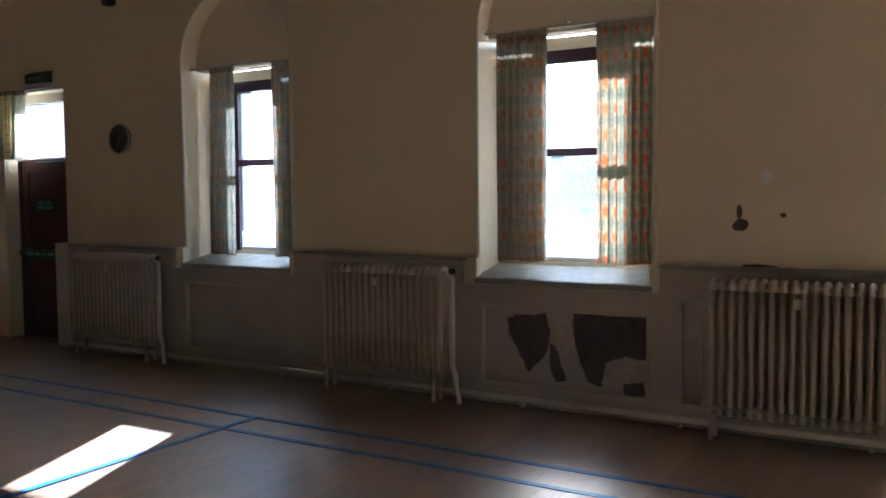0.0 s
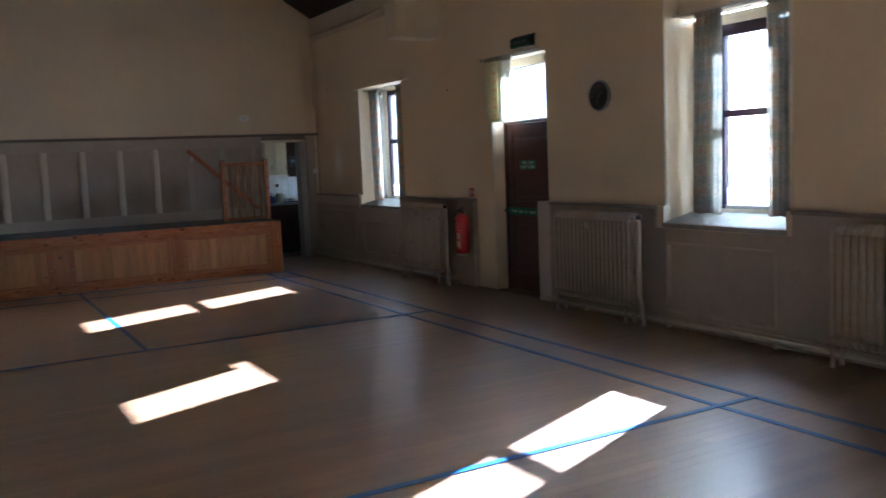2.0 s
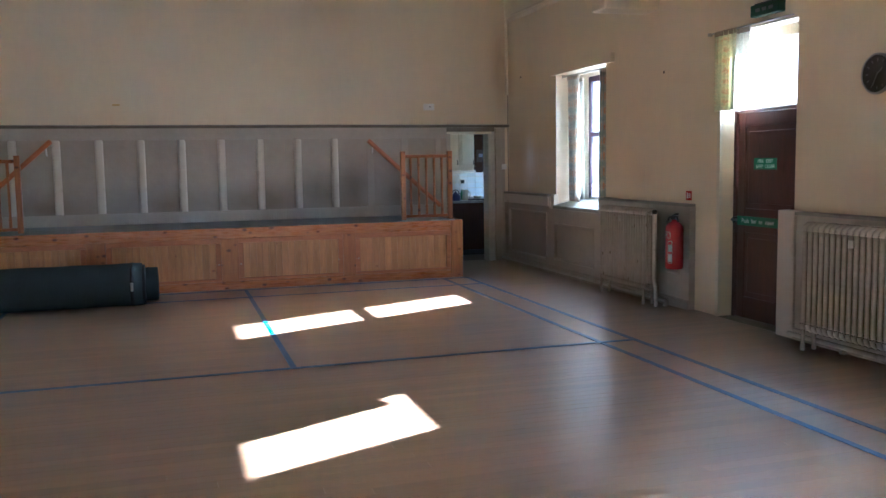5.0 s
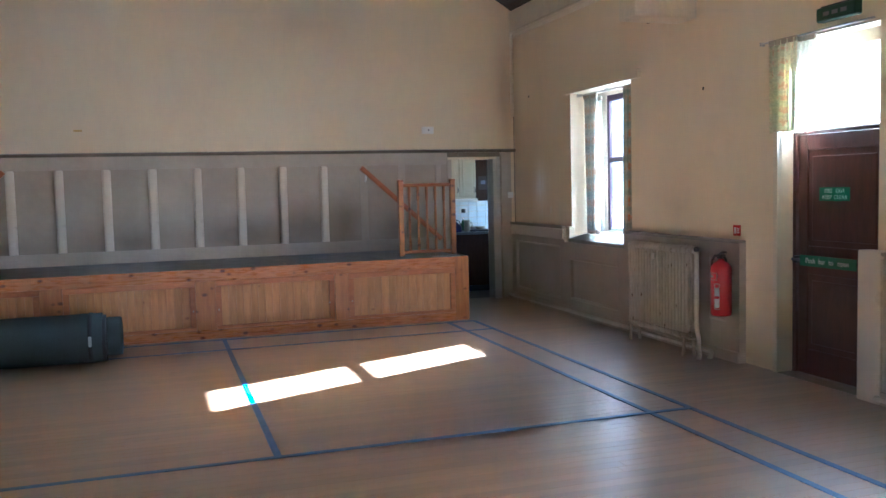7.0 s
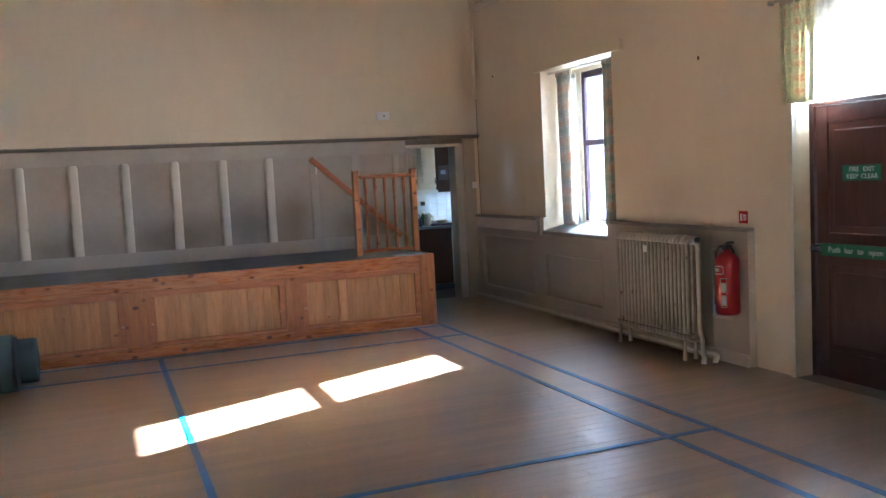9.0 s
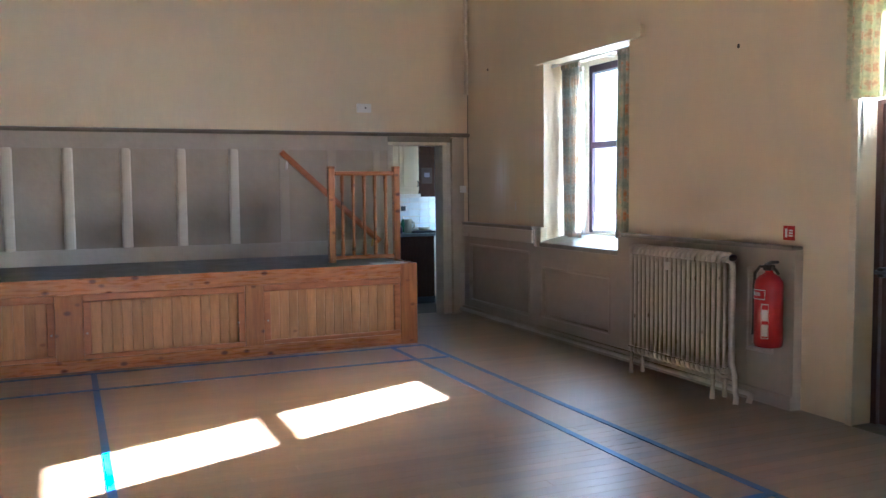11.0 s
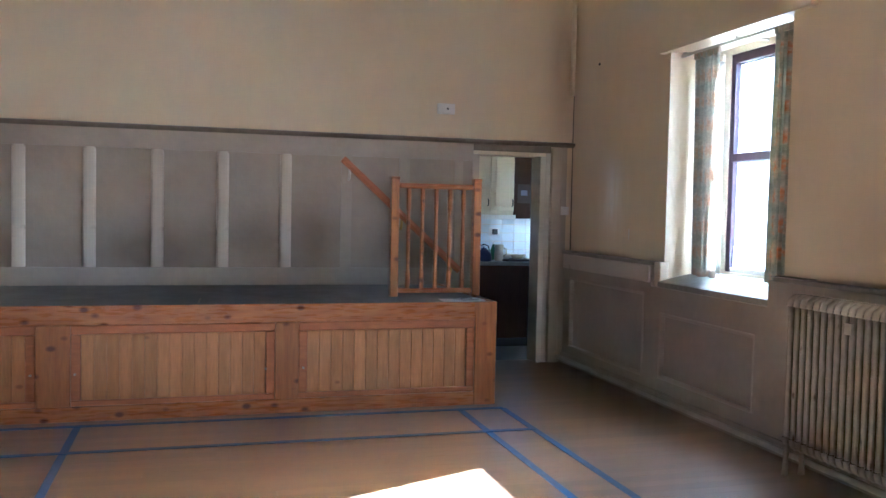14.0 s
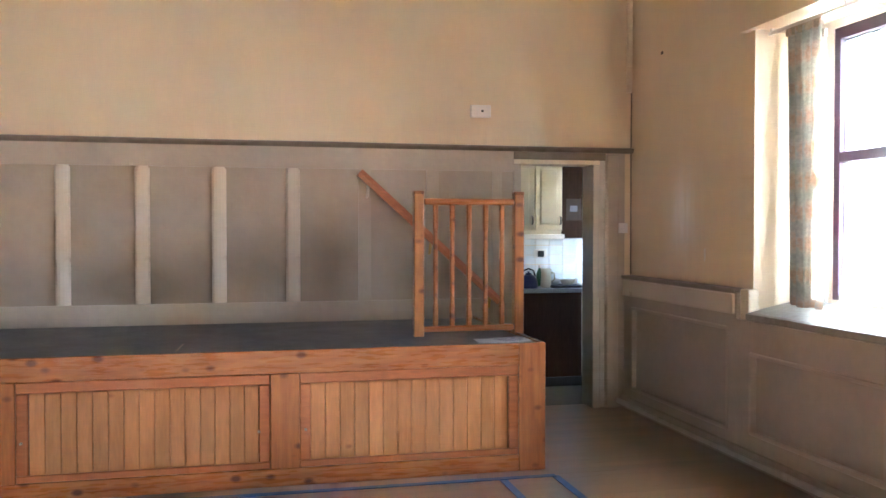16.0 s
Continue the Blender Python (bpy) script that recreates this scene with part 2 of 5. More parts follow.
def cloth_material(name, ground, check_a, check_b, pitch_x, pitch_z, through_light, roughness=0.9):
    """Checked curtain cloth: warp and weft bands of two colours over a ground, with a weave, and light passing through it."""
    m = bpy.data.materials.new(name)
    m.use_nodes = True
    nt = m.node_tree
    n, link = nt.nodes, nt.links.new
    uv = n.new("ShaderNodeUVMap")
    sep = n.new("ShaderNodeSeparateXYZ")
    wob, add, sub = n.new("ShaderNodeTexNoise"), n.new("ShaderNodeVectorMath"), n.new("ShaderNodeVectorMath")
    wob.inputs["Scale"].default_value = 26.0
    link(uv.outputs[0], wob.inputs["Vector"])
    sub.operation, add.operation = 'SCALE', 'ADD'
    sub.inputs["Scale"].default_value = 0.09
    link(wob.outputs["Color"], sub.inputs[0])
    link(sub.outputs[0], add.inputs[0])
    link(uv.outputs[0], add.inputs[1])
    link(add.outputs[0], sep.inputs[0])

    def band(sock, pitch, lo, phase):
        a = n.new("ShaderNodeMath")
        a.operation = 'MULTIPLY_ADD'
        a.inputs[1].default_value, a.inputs[2].default_value = 2 * math.pi / pitch, phase
        link(sock, a.inputs[0])
        s = n.new("ShaderNodeMath")
        s.operation = 'SINE'
        link(a.outputs[0], s.inputs[0])
        r = n.new("ShaderNodeMapRange")
        r.inputs[1].default_value, r.inputs[2].default_value = lo - 0.35, lo + 0.75
        link(s.outputs[0], r.inputs[0])
        return r.outputs[0]

    def times(a, c):
        p = n.new("ShaderNodeMath")
        p.operation = 'MULTIPLY'
        link(a, p.inputs[0])
        if isinstance(c, float):
            p.inputs[1].default_value = c
        else:
            link(c, p.inputs[1])
        return p.outputs[0]

    def mixed(fac, a, c):
        x = n.new("ShaderNodeMix")
        x.data_type = 'RGBA'
        link(fac, x.inputs[0])
        for sock, v in ((x.inputs[6], a), (x.inputs[7], c)):
            if isinstance(v, tuple):
                sock.default_value = (*v, 1)
            else:
                link(v, sock)
        return x.outputs[2]

    warp, weft = band(sep.outputs[0], pitch_x, 0.1, 0.0), band(sep.outputs[1], pitch_z, 0.0, 0.0)
    warp2, weft2 = band(sep.outputs[0], pitch_x, 0.1, 2.6), band(sep.outputs[1], pitch_z, 0.2, 2.9)
    col = mixed(times(warp2, 0.5), ground, check_b)
    col = mixed(times(weft2, 0.5), col, check_b)
    col = mixed(times(times(warp, weft), 0.8), col, check_a)
    tex = n.new("ShaderNodeTexNoise")
    tex.inputs["Scale"].default_value = 45
    link(uv.outputs[0], tex.inputs["Vector"])
    hsv = n.new("ShaderNodeHueSaturation")
    rng = n.new("ShaderNodeMapRange")
    rng.inputs[3].default_value, rng.inputs[4].default_value = 0.7, 1.25
    link(tex.outputs["Fac"], rng.inputs[0])
    link(rng.outputs[0], hsv.inputs["Value"])
    link(col, hsv.inputs["Color"])
    d, t, mix = n.new("ShaderNodeBsdfDiffuse"), n.new("ShaderNodeBsdfTranslucent"), n.new("ShaderNodeMixShader")
    link(hsv.outputs[0], d.inputs[0])
    link(hsv.outputs[0], t.inputs[0])
    mix.inputs[0].default_value = through_light
    link(d.outputs[0], mix.inputs[1])
    link(t.outputs[0], mix.inputs[2])
    link(mix.outputs[0], n["Material Output"].inputs[0])
    return m


def soft_patch(mat, centre, half, colour, amount, streak=(1, 1, 1), scale=3.0):
    """A soft-edged patch of another colour in a paint, broken up by noise."""
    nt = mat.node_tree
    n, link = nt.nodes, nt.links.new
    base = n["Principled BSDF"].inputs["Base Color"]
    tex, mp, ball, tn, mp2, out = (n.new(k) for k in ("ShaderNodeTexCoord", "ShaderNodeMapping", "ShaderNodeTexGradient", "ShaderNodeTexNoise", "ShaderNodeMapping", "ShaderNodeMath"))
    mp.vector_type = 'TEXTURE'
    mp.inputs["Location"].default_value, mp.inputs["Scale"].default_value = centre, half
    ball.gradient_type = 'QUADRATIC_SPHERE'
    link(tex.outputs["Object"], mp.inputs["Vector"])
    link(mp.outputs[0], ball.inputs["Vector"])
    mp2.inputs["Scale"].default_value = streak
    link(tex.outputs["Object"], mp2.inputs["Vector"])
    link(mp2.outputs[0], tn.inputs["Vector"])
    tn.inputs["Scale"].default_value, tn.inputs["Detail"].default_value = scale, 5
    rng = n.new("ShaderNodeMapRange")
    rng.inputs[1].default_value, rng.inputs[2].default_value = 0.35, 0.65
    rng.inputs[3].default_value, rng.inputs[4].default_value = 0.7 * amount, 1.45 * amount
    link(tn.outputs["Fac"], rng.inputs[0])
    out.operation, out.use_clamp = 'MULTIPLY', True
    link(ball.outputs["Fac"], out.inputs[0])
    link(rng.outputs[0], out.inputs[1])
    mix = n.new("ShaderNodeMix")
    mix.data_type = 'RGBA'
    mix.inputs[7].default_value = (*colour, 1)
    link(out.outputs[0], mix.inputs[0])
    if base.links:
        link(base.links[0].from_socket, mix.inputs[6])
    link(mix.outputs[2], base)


# Darker brown over the lower boarding, uneven from patch to patch.
LOW_BROWN = (0.225, 0.183, 0.137)
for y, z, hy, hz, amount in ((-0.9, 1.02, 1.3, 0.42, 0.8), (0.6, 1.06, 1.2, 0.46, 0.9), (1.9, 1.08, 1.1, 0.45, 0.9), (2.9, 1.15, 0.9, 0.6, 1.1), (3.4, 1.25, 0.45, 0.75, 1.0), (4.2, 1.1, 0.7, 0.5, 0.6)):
    soft_patch(FIELD, (-14.53, y, z), (0.5, hy, hz), LOW_BROWN, 1.35 * amount, (1, 1.1, 0.9), 1.6)
# First patch paints the shade of the gable corner; the others are grime.
GRIME_AND_SHADE = (0.52, 0.41, 0.27)
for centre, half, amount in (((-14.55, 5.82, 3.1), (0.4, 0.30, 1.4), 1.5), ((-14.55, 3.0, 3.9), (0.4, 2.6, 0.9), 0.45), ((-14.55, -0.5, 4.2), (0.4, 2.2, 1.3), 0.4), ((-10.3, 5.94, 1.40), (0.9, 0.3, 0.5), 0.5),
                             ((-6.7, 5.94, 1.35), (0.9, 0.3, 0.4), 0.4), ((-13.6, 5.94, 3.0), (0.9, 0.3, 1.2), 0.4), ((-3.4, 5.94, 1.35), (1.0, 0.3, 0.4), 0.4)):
    soft_patch(CREAM, centre, half, GRIME_AND_SHADE, amount, (1.6, 1.6, 0.6), 1.2)
# Paler upright streaks on the window wall between corner and first window.
soft_patch(CREAM, (-13.66, 5.94, 1.62), (0.42, 0.3, 0.62), (0.92, 0.90, 0.84), 1.3, (5, 5, 0.5), 2.5)


def sun_strip_material():
    """White stuff of the added window strips: it scatters all daylight passing it."""
    m = bpy.data.materials.new("white_scattering_strip")
    m.use_nodes = True
    n, link = m.node_tree.nodes, m.node_tree.links.new
    b, t, mix = n["Principled BSDF"], n.new("ShaderNodeBsdfTranslucent"), n.new("ShaderNodeMixShader")
    b.inputs["Base Color"].default_value, b.inputs["Roughness"].default_value = (0.85, 0.88, 0.90, 1), 0.3
    t.inputs[0].default_value = (0.62, 0.66, 0.70, 1)
    mix.inputs[0].default_value = 0.6
    link(b.outputs[0], mix.inputs[1])
    link(t.outputs[0], mix.inputs[2])
    link(mix.outputs[0], n["Material Output"].inputs[0])
    return m


GLASS = glass_material()
SUN_STRIP = sun_strip_material()
GREY_GLOSS = material("pale_grey_gloss_paint", (0.56, 0.54, 0.49), 0.22, second=(0.46, 0.44, 0.40), scale=4, grain=0.08, grain_scale=20)
PLAID = cloth_material("plaid_curtain_cloth", (0.60, 0.53, 0.41), (0.64, 0.20, 0.06), (0.24, 0.29, 0.25), 0.13, 0.19, 0.5)
PLAID_LINED = cloth_material("lined_plaid_curtain_cloth", (0.60, 0.54, 0.44), (0.57, 0.25, 0.12), (0.30, 0.33, 0.29), 0.13, 0.19, 0.36)
PLAID_FADED = cloth_material("faded_plaid_curtain_cloth", (0.56, 0.52, 0.45), (0.52, 0.36, 0.25), (0.33, 0.36, 0.34), 0.12, 0.19, 0.42)
FLORAL = cloth_material("yellow_patterned_cloth", (0.74, 0.68, 0.46), (0.62, 0.38, 0.26), (0.58, 0.60, 0.44), 0.10, 0.10, 0.26)
LINING = cloth_material("pale_curtain_lining", (0.62, 0.60, 0.54), (0.62, 0.58, 0.5), (0.6, 0.58, 0.52), 0.3, 0.3, 0.45)


# ---- shapes ----
def box(bm, x0, x1, y0, y1, z0, z1):
    v = [bm.verts.new((x, y, z)) for x in (x0, x1) for y in (y0, y1) for z in (z0, z1)]
    for f in ((0, 1, 3, 2), (4, 6, 7, 5), (0, 4, 5, 1), (2, 3, 7, 6), (0, 2, 6, 4), (1, 5, 7, 3)):
        bm.faces.new([v[i] for i in f])
    return bm


def boxes(*rows):
    bm = bmesh.new()
    for r in rows:
        box(bm, *r)
    return bm


def soft_box(x0, x1, y0, y1, z0, z1, r=0.006, seg=2):
    bm = boxes((x0, x1, y0, y1, z0, z1))
    bmesh.ops.bevel(bm, geom=bm.edges[:], offset=r, segments=seg, affect='EDGES', profile=0.5)
    return bm


def prism(bm, outline, axis, a, b):
    """A convex outline swept from a to b along an axis. The outline holds the two other coordinates in order."""
    def at(p, s):
        return {'x': (s, p[0], p[1]), 'y': (p[0], s, p[1]), 'z': (p[0], p[1], s)}[axis]
    lo, hi = [bm.verts.new(at(p, a)) for p in outline], [bm.verts.new(at(p, b)) for p in outline]
    bm.faces.new(lo)
    bm.faces.new(hi[::-1])
    for i in range(len(outline)):
        j = (i + 1) % len(outline)
        bm.faces.new((lo[i], hi[i], hi[j], lo[j]))
    bmesh.ops.recalc_face_normals(bm, faces=bm.faces[:])
    return bm


def tube(bm, points, r, seg=10, cap=True):
    """A round bar through the points; r is one radius or one for each point."""
    pts = [Vector(p) for p in points]
    rs = r if isinstance(r, (list, tuple)) else [r] * len(pts)
    rings, side = [], None
    for i, p in enumerate(pts):
        way = (pts[min(i + 1, len(pts) - 1)] - pts[max(i - 1, 0)]).normalized()
        if side is None:
            side = way.orthogonal().normalized()
        side = (side - way * side.dot(way)).normalized()
        up = way.cross(side)
        rings.append([bm.verts.new(p + (side * math.cos(a) + up * math.sin(a)) * rs[i]) for a in (2 * math.pi * k / seg for k in range(seg))])
    for one, two in zip(rings, rings[1:]):
        for k in range(seg):
            f = bm.faces.new((one[k], one[(k + 1) % seg], two[(k + 1) % seg], two[k]))
            f.smooth = True
    if cap:
        bm.faces.new(rings[0][::-1])
        bm.faces.new(rings[-1])
    return bm


def turned(profile, axis='z', seg=24, centre=(0, 0, 0)):
    """A body turned from (radius, height) pairs round an axis."""
    bm = bmesh.new()
    rings = []
    c = Vector(centre)
    for r, h in profile:
        ring = []
        for k in range(seg):
            a = 2 * math.pi * k / seg
            u, v = r * math.cos(a), r * math.sin(a)
            ring.append(bm.verts.new(c + Vector({'z': (u, v, h), 'y': (u, h, v), 'x': (h, u, v)}[axis])))
        rings.append(ring)
    for one, two in zip(rings, rings[1:]):
        for k in range(seg):
            f = bm.faces.new((one[k], one[(k + 1) % seg], two[(k + 1) % seg], two[k]))
            f.smooth = True
    bm.faces.new(rings[0][::-1])
    bm.faces.new(rings[-1])
    bmesh.ops.recalc_face_normals(bm, faces=bm.faces[:])
    return bm


def mesh_of(name, bm, mat):
    me = bpy.data.meshes.new(name)
    bm.normal_update()
    bm.to_mesh(me)
    bm.free()
    me.materials.append(mat)
    return me


def part(name, bm, mat, parent, label=""):
    ob = new(name, mesh_of(name, bm, mat))
    ob.parent = parent
    return tagged(ob, label) if label else ob


def piece(name, me, parent, place):
    ob = new(name, me)
    ob.parent = parent
    ob.location = place
    return ob


def thing(name, label, category, place=(0, 0, 0), group="", kind=""):
    ob = new(name)
    ob.location = place
    ob.empty_display_size = 0.1
    return tagged(ob, label, category, group, kind)


def solid(name, bm, mat, label, category, place=(0, 0, 0), group="", kind=""):
    ob = new(name, mesh_of(name, bm, mat))
    ob.location = place
    return tagged(ob, label, category, group, kind)


def lettering(name, text, size, mat, parent, m, extrude=0.0008, label=""):
    cu = bpy.data.curves.new(name, 'FONT')
    cu.body, cu.size, cu.extrude, cu.align_x, cu.align_y = text, size, extrude, 'CENTER', 'CENTER'
    cu.resolution_u = 3
    tmp = new(name, cu)
    me = bpy.data.meshes.new_from_object(tmp.evaluated_get(bpy.context.evaluated_depsgraph_get()))
    bpy.data.objects.remove(tmp)
    me.materials.clear()
    me.materials.append(mat)
    ob = new(name, me)
    ob.parent = parent
    ob.matrix_local = m
    return tagged(ob, label) if label else ob


# ---- plan ----
NORTH, SOUTH, WEST, EAST = 5.94, -3.20, -14.55, 7.4
OUT = 6.50
RIDGE_Y, EAVE, SLOPE = 1.37, 4.14, 0.615
WINDOWS = ((-12.72, -11.24), (-5.93, -4.53), (-2.64, -1.21))
# never in view: extra openings that let fill light into the hall
FILL_WINDOWS = ((0.72, 2.12), (4.02, 5.42))
DOOR = (-8.82, -7.75)
SILL_Z, LINTEL = 0.96, 2.80
SPRING = 2.92

# ---- floor slab, ground ----
solid("floor", boxes((WEST - 0.3, EAST + 0.3, SOUTH - 0.3, OUT - 0.02, -0.30, -0.022)), SUBFLOOR, "worn brown hardwood strip floor of the hall", "floor", kind="structure")
FLOOR = bpy.data.objects["floor"]

# ---- window wall ----
bm = bmesh.new()
cuts = [(WINDOWS[0], 'flat'), (DOOR, 'door'), (WINDOWS[1], 'arch'), (WINDOWS[2], 'arch')]
TOP = EAVE + 0.03
edge, outer = WEST - 0.3, WEST - 0.3
for (a, b), kind in cuts:
    back = 6.15 if kind == 'door' else 6.34
    grow = 0.22
    box(bm, edge, a, NORTH, 6.15, -0.3, TOP)
    box(bm, outer, a - grow, 6.15, OUT, -0.3, TOP)
    if kind != 'door':
        box(bm, a - grow, a, 6.15, back, -0.3, TOP)
        box(bm, b, b + grow, 6.15, back, -0.3, TOP)
        box(bm, a, b, NORTH, back, -0.3, SILL_Z - 0.04)
        box(bm, a - grow, b + grow, back, OUT, -0.3, 0.75)
        box(bm, a - grow, b + grow, back, OUT, LINTEL + 0.3, TOP)
    if kind == 'flat':
        box(bm, a, b, NORTH, back, LINTEL, TOP)
    elif kind == 'door':
        box(bm, a - grow, b + grow, NORTH, OUT, -0.3, -0.03)
        box(bm, a, b, NORTH, back, 2.80, TOP)
        box(bm, a - grow, b + grow, back, OUT, 3.05, TOP)
    else:
        box(bm, a, b, NORTH + 0.2, back, LINTEL + 0.06, TOP)
        n_seg, cx, half = 20, (a + b) / 2, (b - a) / 2
        for k in range(n_seg):
            u0, u1 = math.pi * (1 - k / n_seg), math.pi * (1 - (k + 1) / n_seg)
            p0, p1 = (cx + half * math.cos(u0), SPRING + 0.68 * math.sin(u0)), (cx + half * math.cos(u1), SPRING + 0.68 * math.sin(u1))
            prism(bm, [p0, p1, (p1[0], TOP), (p0[0], TOP)], 'y', NORTH, NORTH + 0.2)
    edge, outer = b, b + grow
for a, b in FILL_WINDOWS:
    box(bm, edge, a, NORTH, 6.15, -0.3, TOP)
    box(bm, outer, a - 0.22, 6.15, OUT, -0.3, TOP)
    box(bm, a, b, NORTH, 6.15, -0.3, SILL_Z)
    box(bm, a - 0.22, b + 0.22, 6.15, OUT, -0.3, 0.75)
    box(bm, a, b, NORTH, 6.15, 3.45, TOP)
    box(bm, a - 0.22, b + 0.22, 6.15, OUT, 3.7, TOP)
    edge, outer = b, b + 0.22
box(bm, edge, EAST + 0.3, NORTH, 6.15, -0.3, TOP)
box(bm, outer, EAST + 0.3, 6.15, OUT, -0.3, TOP)
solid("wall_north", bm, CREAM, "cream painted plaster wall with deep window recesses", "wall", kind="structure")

# rounded plaster edges of the recesses
for (a, b), kind in ((WINDOWS[1], 'arch'), (WINDOWS[2], 'arch')):
    bm = bmesh.new()
    cx, half = (a + b) / 2, (b - a) / 2
    pts = [(a, NORTH + 0.004, SILL_Z + 0.18)] + [(cx - half * math.cos(math.pi * k / 28), NORTH + 0.004, SPRING + 0.68 * math.sin(math.pi * k / 28)) for k in range(29)] + [(b, NORTH + 0.004, SILL_Z + 0.18)]
    tube(bm, pts, 0.018, 8)
    solid("trim", bm, CREAM_TRIM, "rounded cream plaster bead round an arched recess", "trim", kind="structure")
bm = boxes((WINDOWS[0][0] - 0.10, WINDOWS[0][1] + 0.22, NORTH - 0.05, NORTH + 0.02, LINTEL - 0.005, LINTEL + 0.10))
solid("trim", bm, CREAM, "flat cream wooden lintel board over a window", "trim", kind="structure")

# ---- stage end wall with the kitchen doorway ----
KD = (4.94, 5.58)
bm = boxes((WEST - 0.18, WEST, SOUTH - 0.3, KD[0], -0.3, TOP), (WEST - 0.18, WEST, KD[1], NORTH, -0.3, TOP), (WEST - 0.18, WEST, KD[0], KD[1], 2.05, TOP), (WEST - 0.18, WEST, KD[0], KD[1], -0.3, -0.022))
prism(bm, [(SOUTH - 0.3, TOP), (NORTH + 0.2, TOP), (RIDGE_Y, TOP + (NORTH + 0.2 - RIDGE_Y) * SLOPE)], 'x', WEST - 0.18, WEST)
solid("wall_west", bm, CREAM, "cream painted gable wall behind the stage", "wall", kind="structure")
bm = boxes((EAST, EAST + 0.3, SOUTH - 0.3, NORTH, -0.3, TOP))
prism(bm, [(SOUTH - 0.3, TOP), (NORTH + 0.2, TOP), (RIDGE_Y, TOP + (NORTH + 0.2 - RIDGE_Y) * SLOPE)], 'x', EAST, EAST + 0.3)
solid("wall_east", bm, CREAM, "plain cream painted end wall", "wall", kind="structure")
solid("wall_south", boxes((WEST, EAST, SOUTH - 0.3, SOUTH, -0.3, TOP)), CREAM, "plain cream painted side wall", "wall", kind="structure")

# ---- roof ----
bm = bmesh.new()
for side in (1, -1):
    y_e = RIDGE_Y + side * (NORTH + 0.7 - RIDGE_Y)
    rise = (NORTH + 0.7 - RIDGE_Y) * SLOPE
    z_r = EAVE + 0.05 + (NORTH - RIDGE_Y) * SLOPE
    prism(bm, [(RIDGE_Y, z_r), (y_e, z_r - rise), (y_e, z_r - rise + 0.2), (RIDGE_Y, z_r + 0.2)], 'x', WEST - 0.6, EAST + 0.6)
n_boards = 34
for k in range(n_boards):
    f = (k + 0.5) / n_boards
    for side in (1, -1):
        y = RIDGE_Y + side * f * (NORTH - RIDGE_Y)
        z = EAVE + 0.05 + (1 - f) * (NORTH - RIDGE_Y) * SLOPE
        w = (NORTH - RIDGE_Y) / n_boards * 0.46
        prism(bm, [(y - w, z + side * w * SLOPE - 0.012), (y + w, z - side * w * SLOPE - 0.012), (y + w, z - side * w * SLOPE + 0.01), (y - w, z + side * w * SLOPE + 0.01)], 'x', WEST, EAST)
solid("ceiling", bm, ROOF, "dark stained boarded pitched roof lining", "ceiling", kind="structure")

# cornice moulding along the eaves
for y, s in ((NORTH, -1), (SOUTH, 1)):
    bm = bmesh.new()
    prism(bm, [(y, 3.80), (y + s * 0.02, 3.81), (y + s * 0.045, 3.84), (y + s * 0.05, 3.88), (y + s * 0.06, EAVE - 0.01), (y + s * 0.06, EAVE + 0.03), (y, EAVE + 0.03)], 'x', WEST, EAST)
    solid("trim", bm, CREAM_TRIM, "cream wooden cornice moulding under the roof", "trim", kind="structure")

# boxed roof truss with its wall corbel
truss = thing("roof_truss", "cream boarded roof truss with square wall corbels", "roof truss", (-10.15, RIDGE_Y, 3.2))
for side in (1, -1):
    span = NORTH - RIDGE_Y
    steps = 8
    for k in range(steps):
        f0, f1 = k / steps, (k + 1) / steps
        lo = lambda f: 0.56 + 0.75 * (1 - f) ** 0.75 * 0.75
        hi = lambda f: EAVE - 3.2 + 0.06 + (1 - f) * span * SLOPE
        y0, y1 = side * f0 * span, side * f1 * span
        bm = bmesh.new()
        prism(bm, [(y0, lo(f0)), (y1, lo(f1)), (y1, hi(f1)), (y0, hi(f0))], 'x', -0.14, 0.14)
        part("truss_board", bm, CREAM_TRIM, truss)
for side in (1, -1):
    y0, y1 = sorted((side * (NORTH - RIDGE_Y), side * (NORTH - RIDGE_Y - 0.68)))
    part("corbel", soft_box(-0.16, 0.16, y0, y1, 0.03, 0.66, 0.02), CREAM_TRIM, truss)
iron = thing("roof_bracket", "small dark timber bracket under the eaves", "bracket", (-6.9, NORTH, 3.72))
part("bracket_arm", soft_box(-0.09, 0.09, -0.22, 0.0, 0.0, 0.12, 0.015), ROOF, iron)
part("bracket_foot", soft_box(-0.06, 0.06, -0.10, 0.0, -0.14, 0.0, 0.015), ROOF, iron)

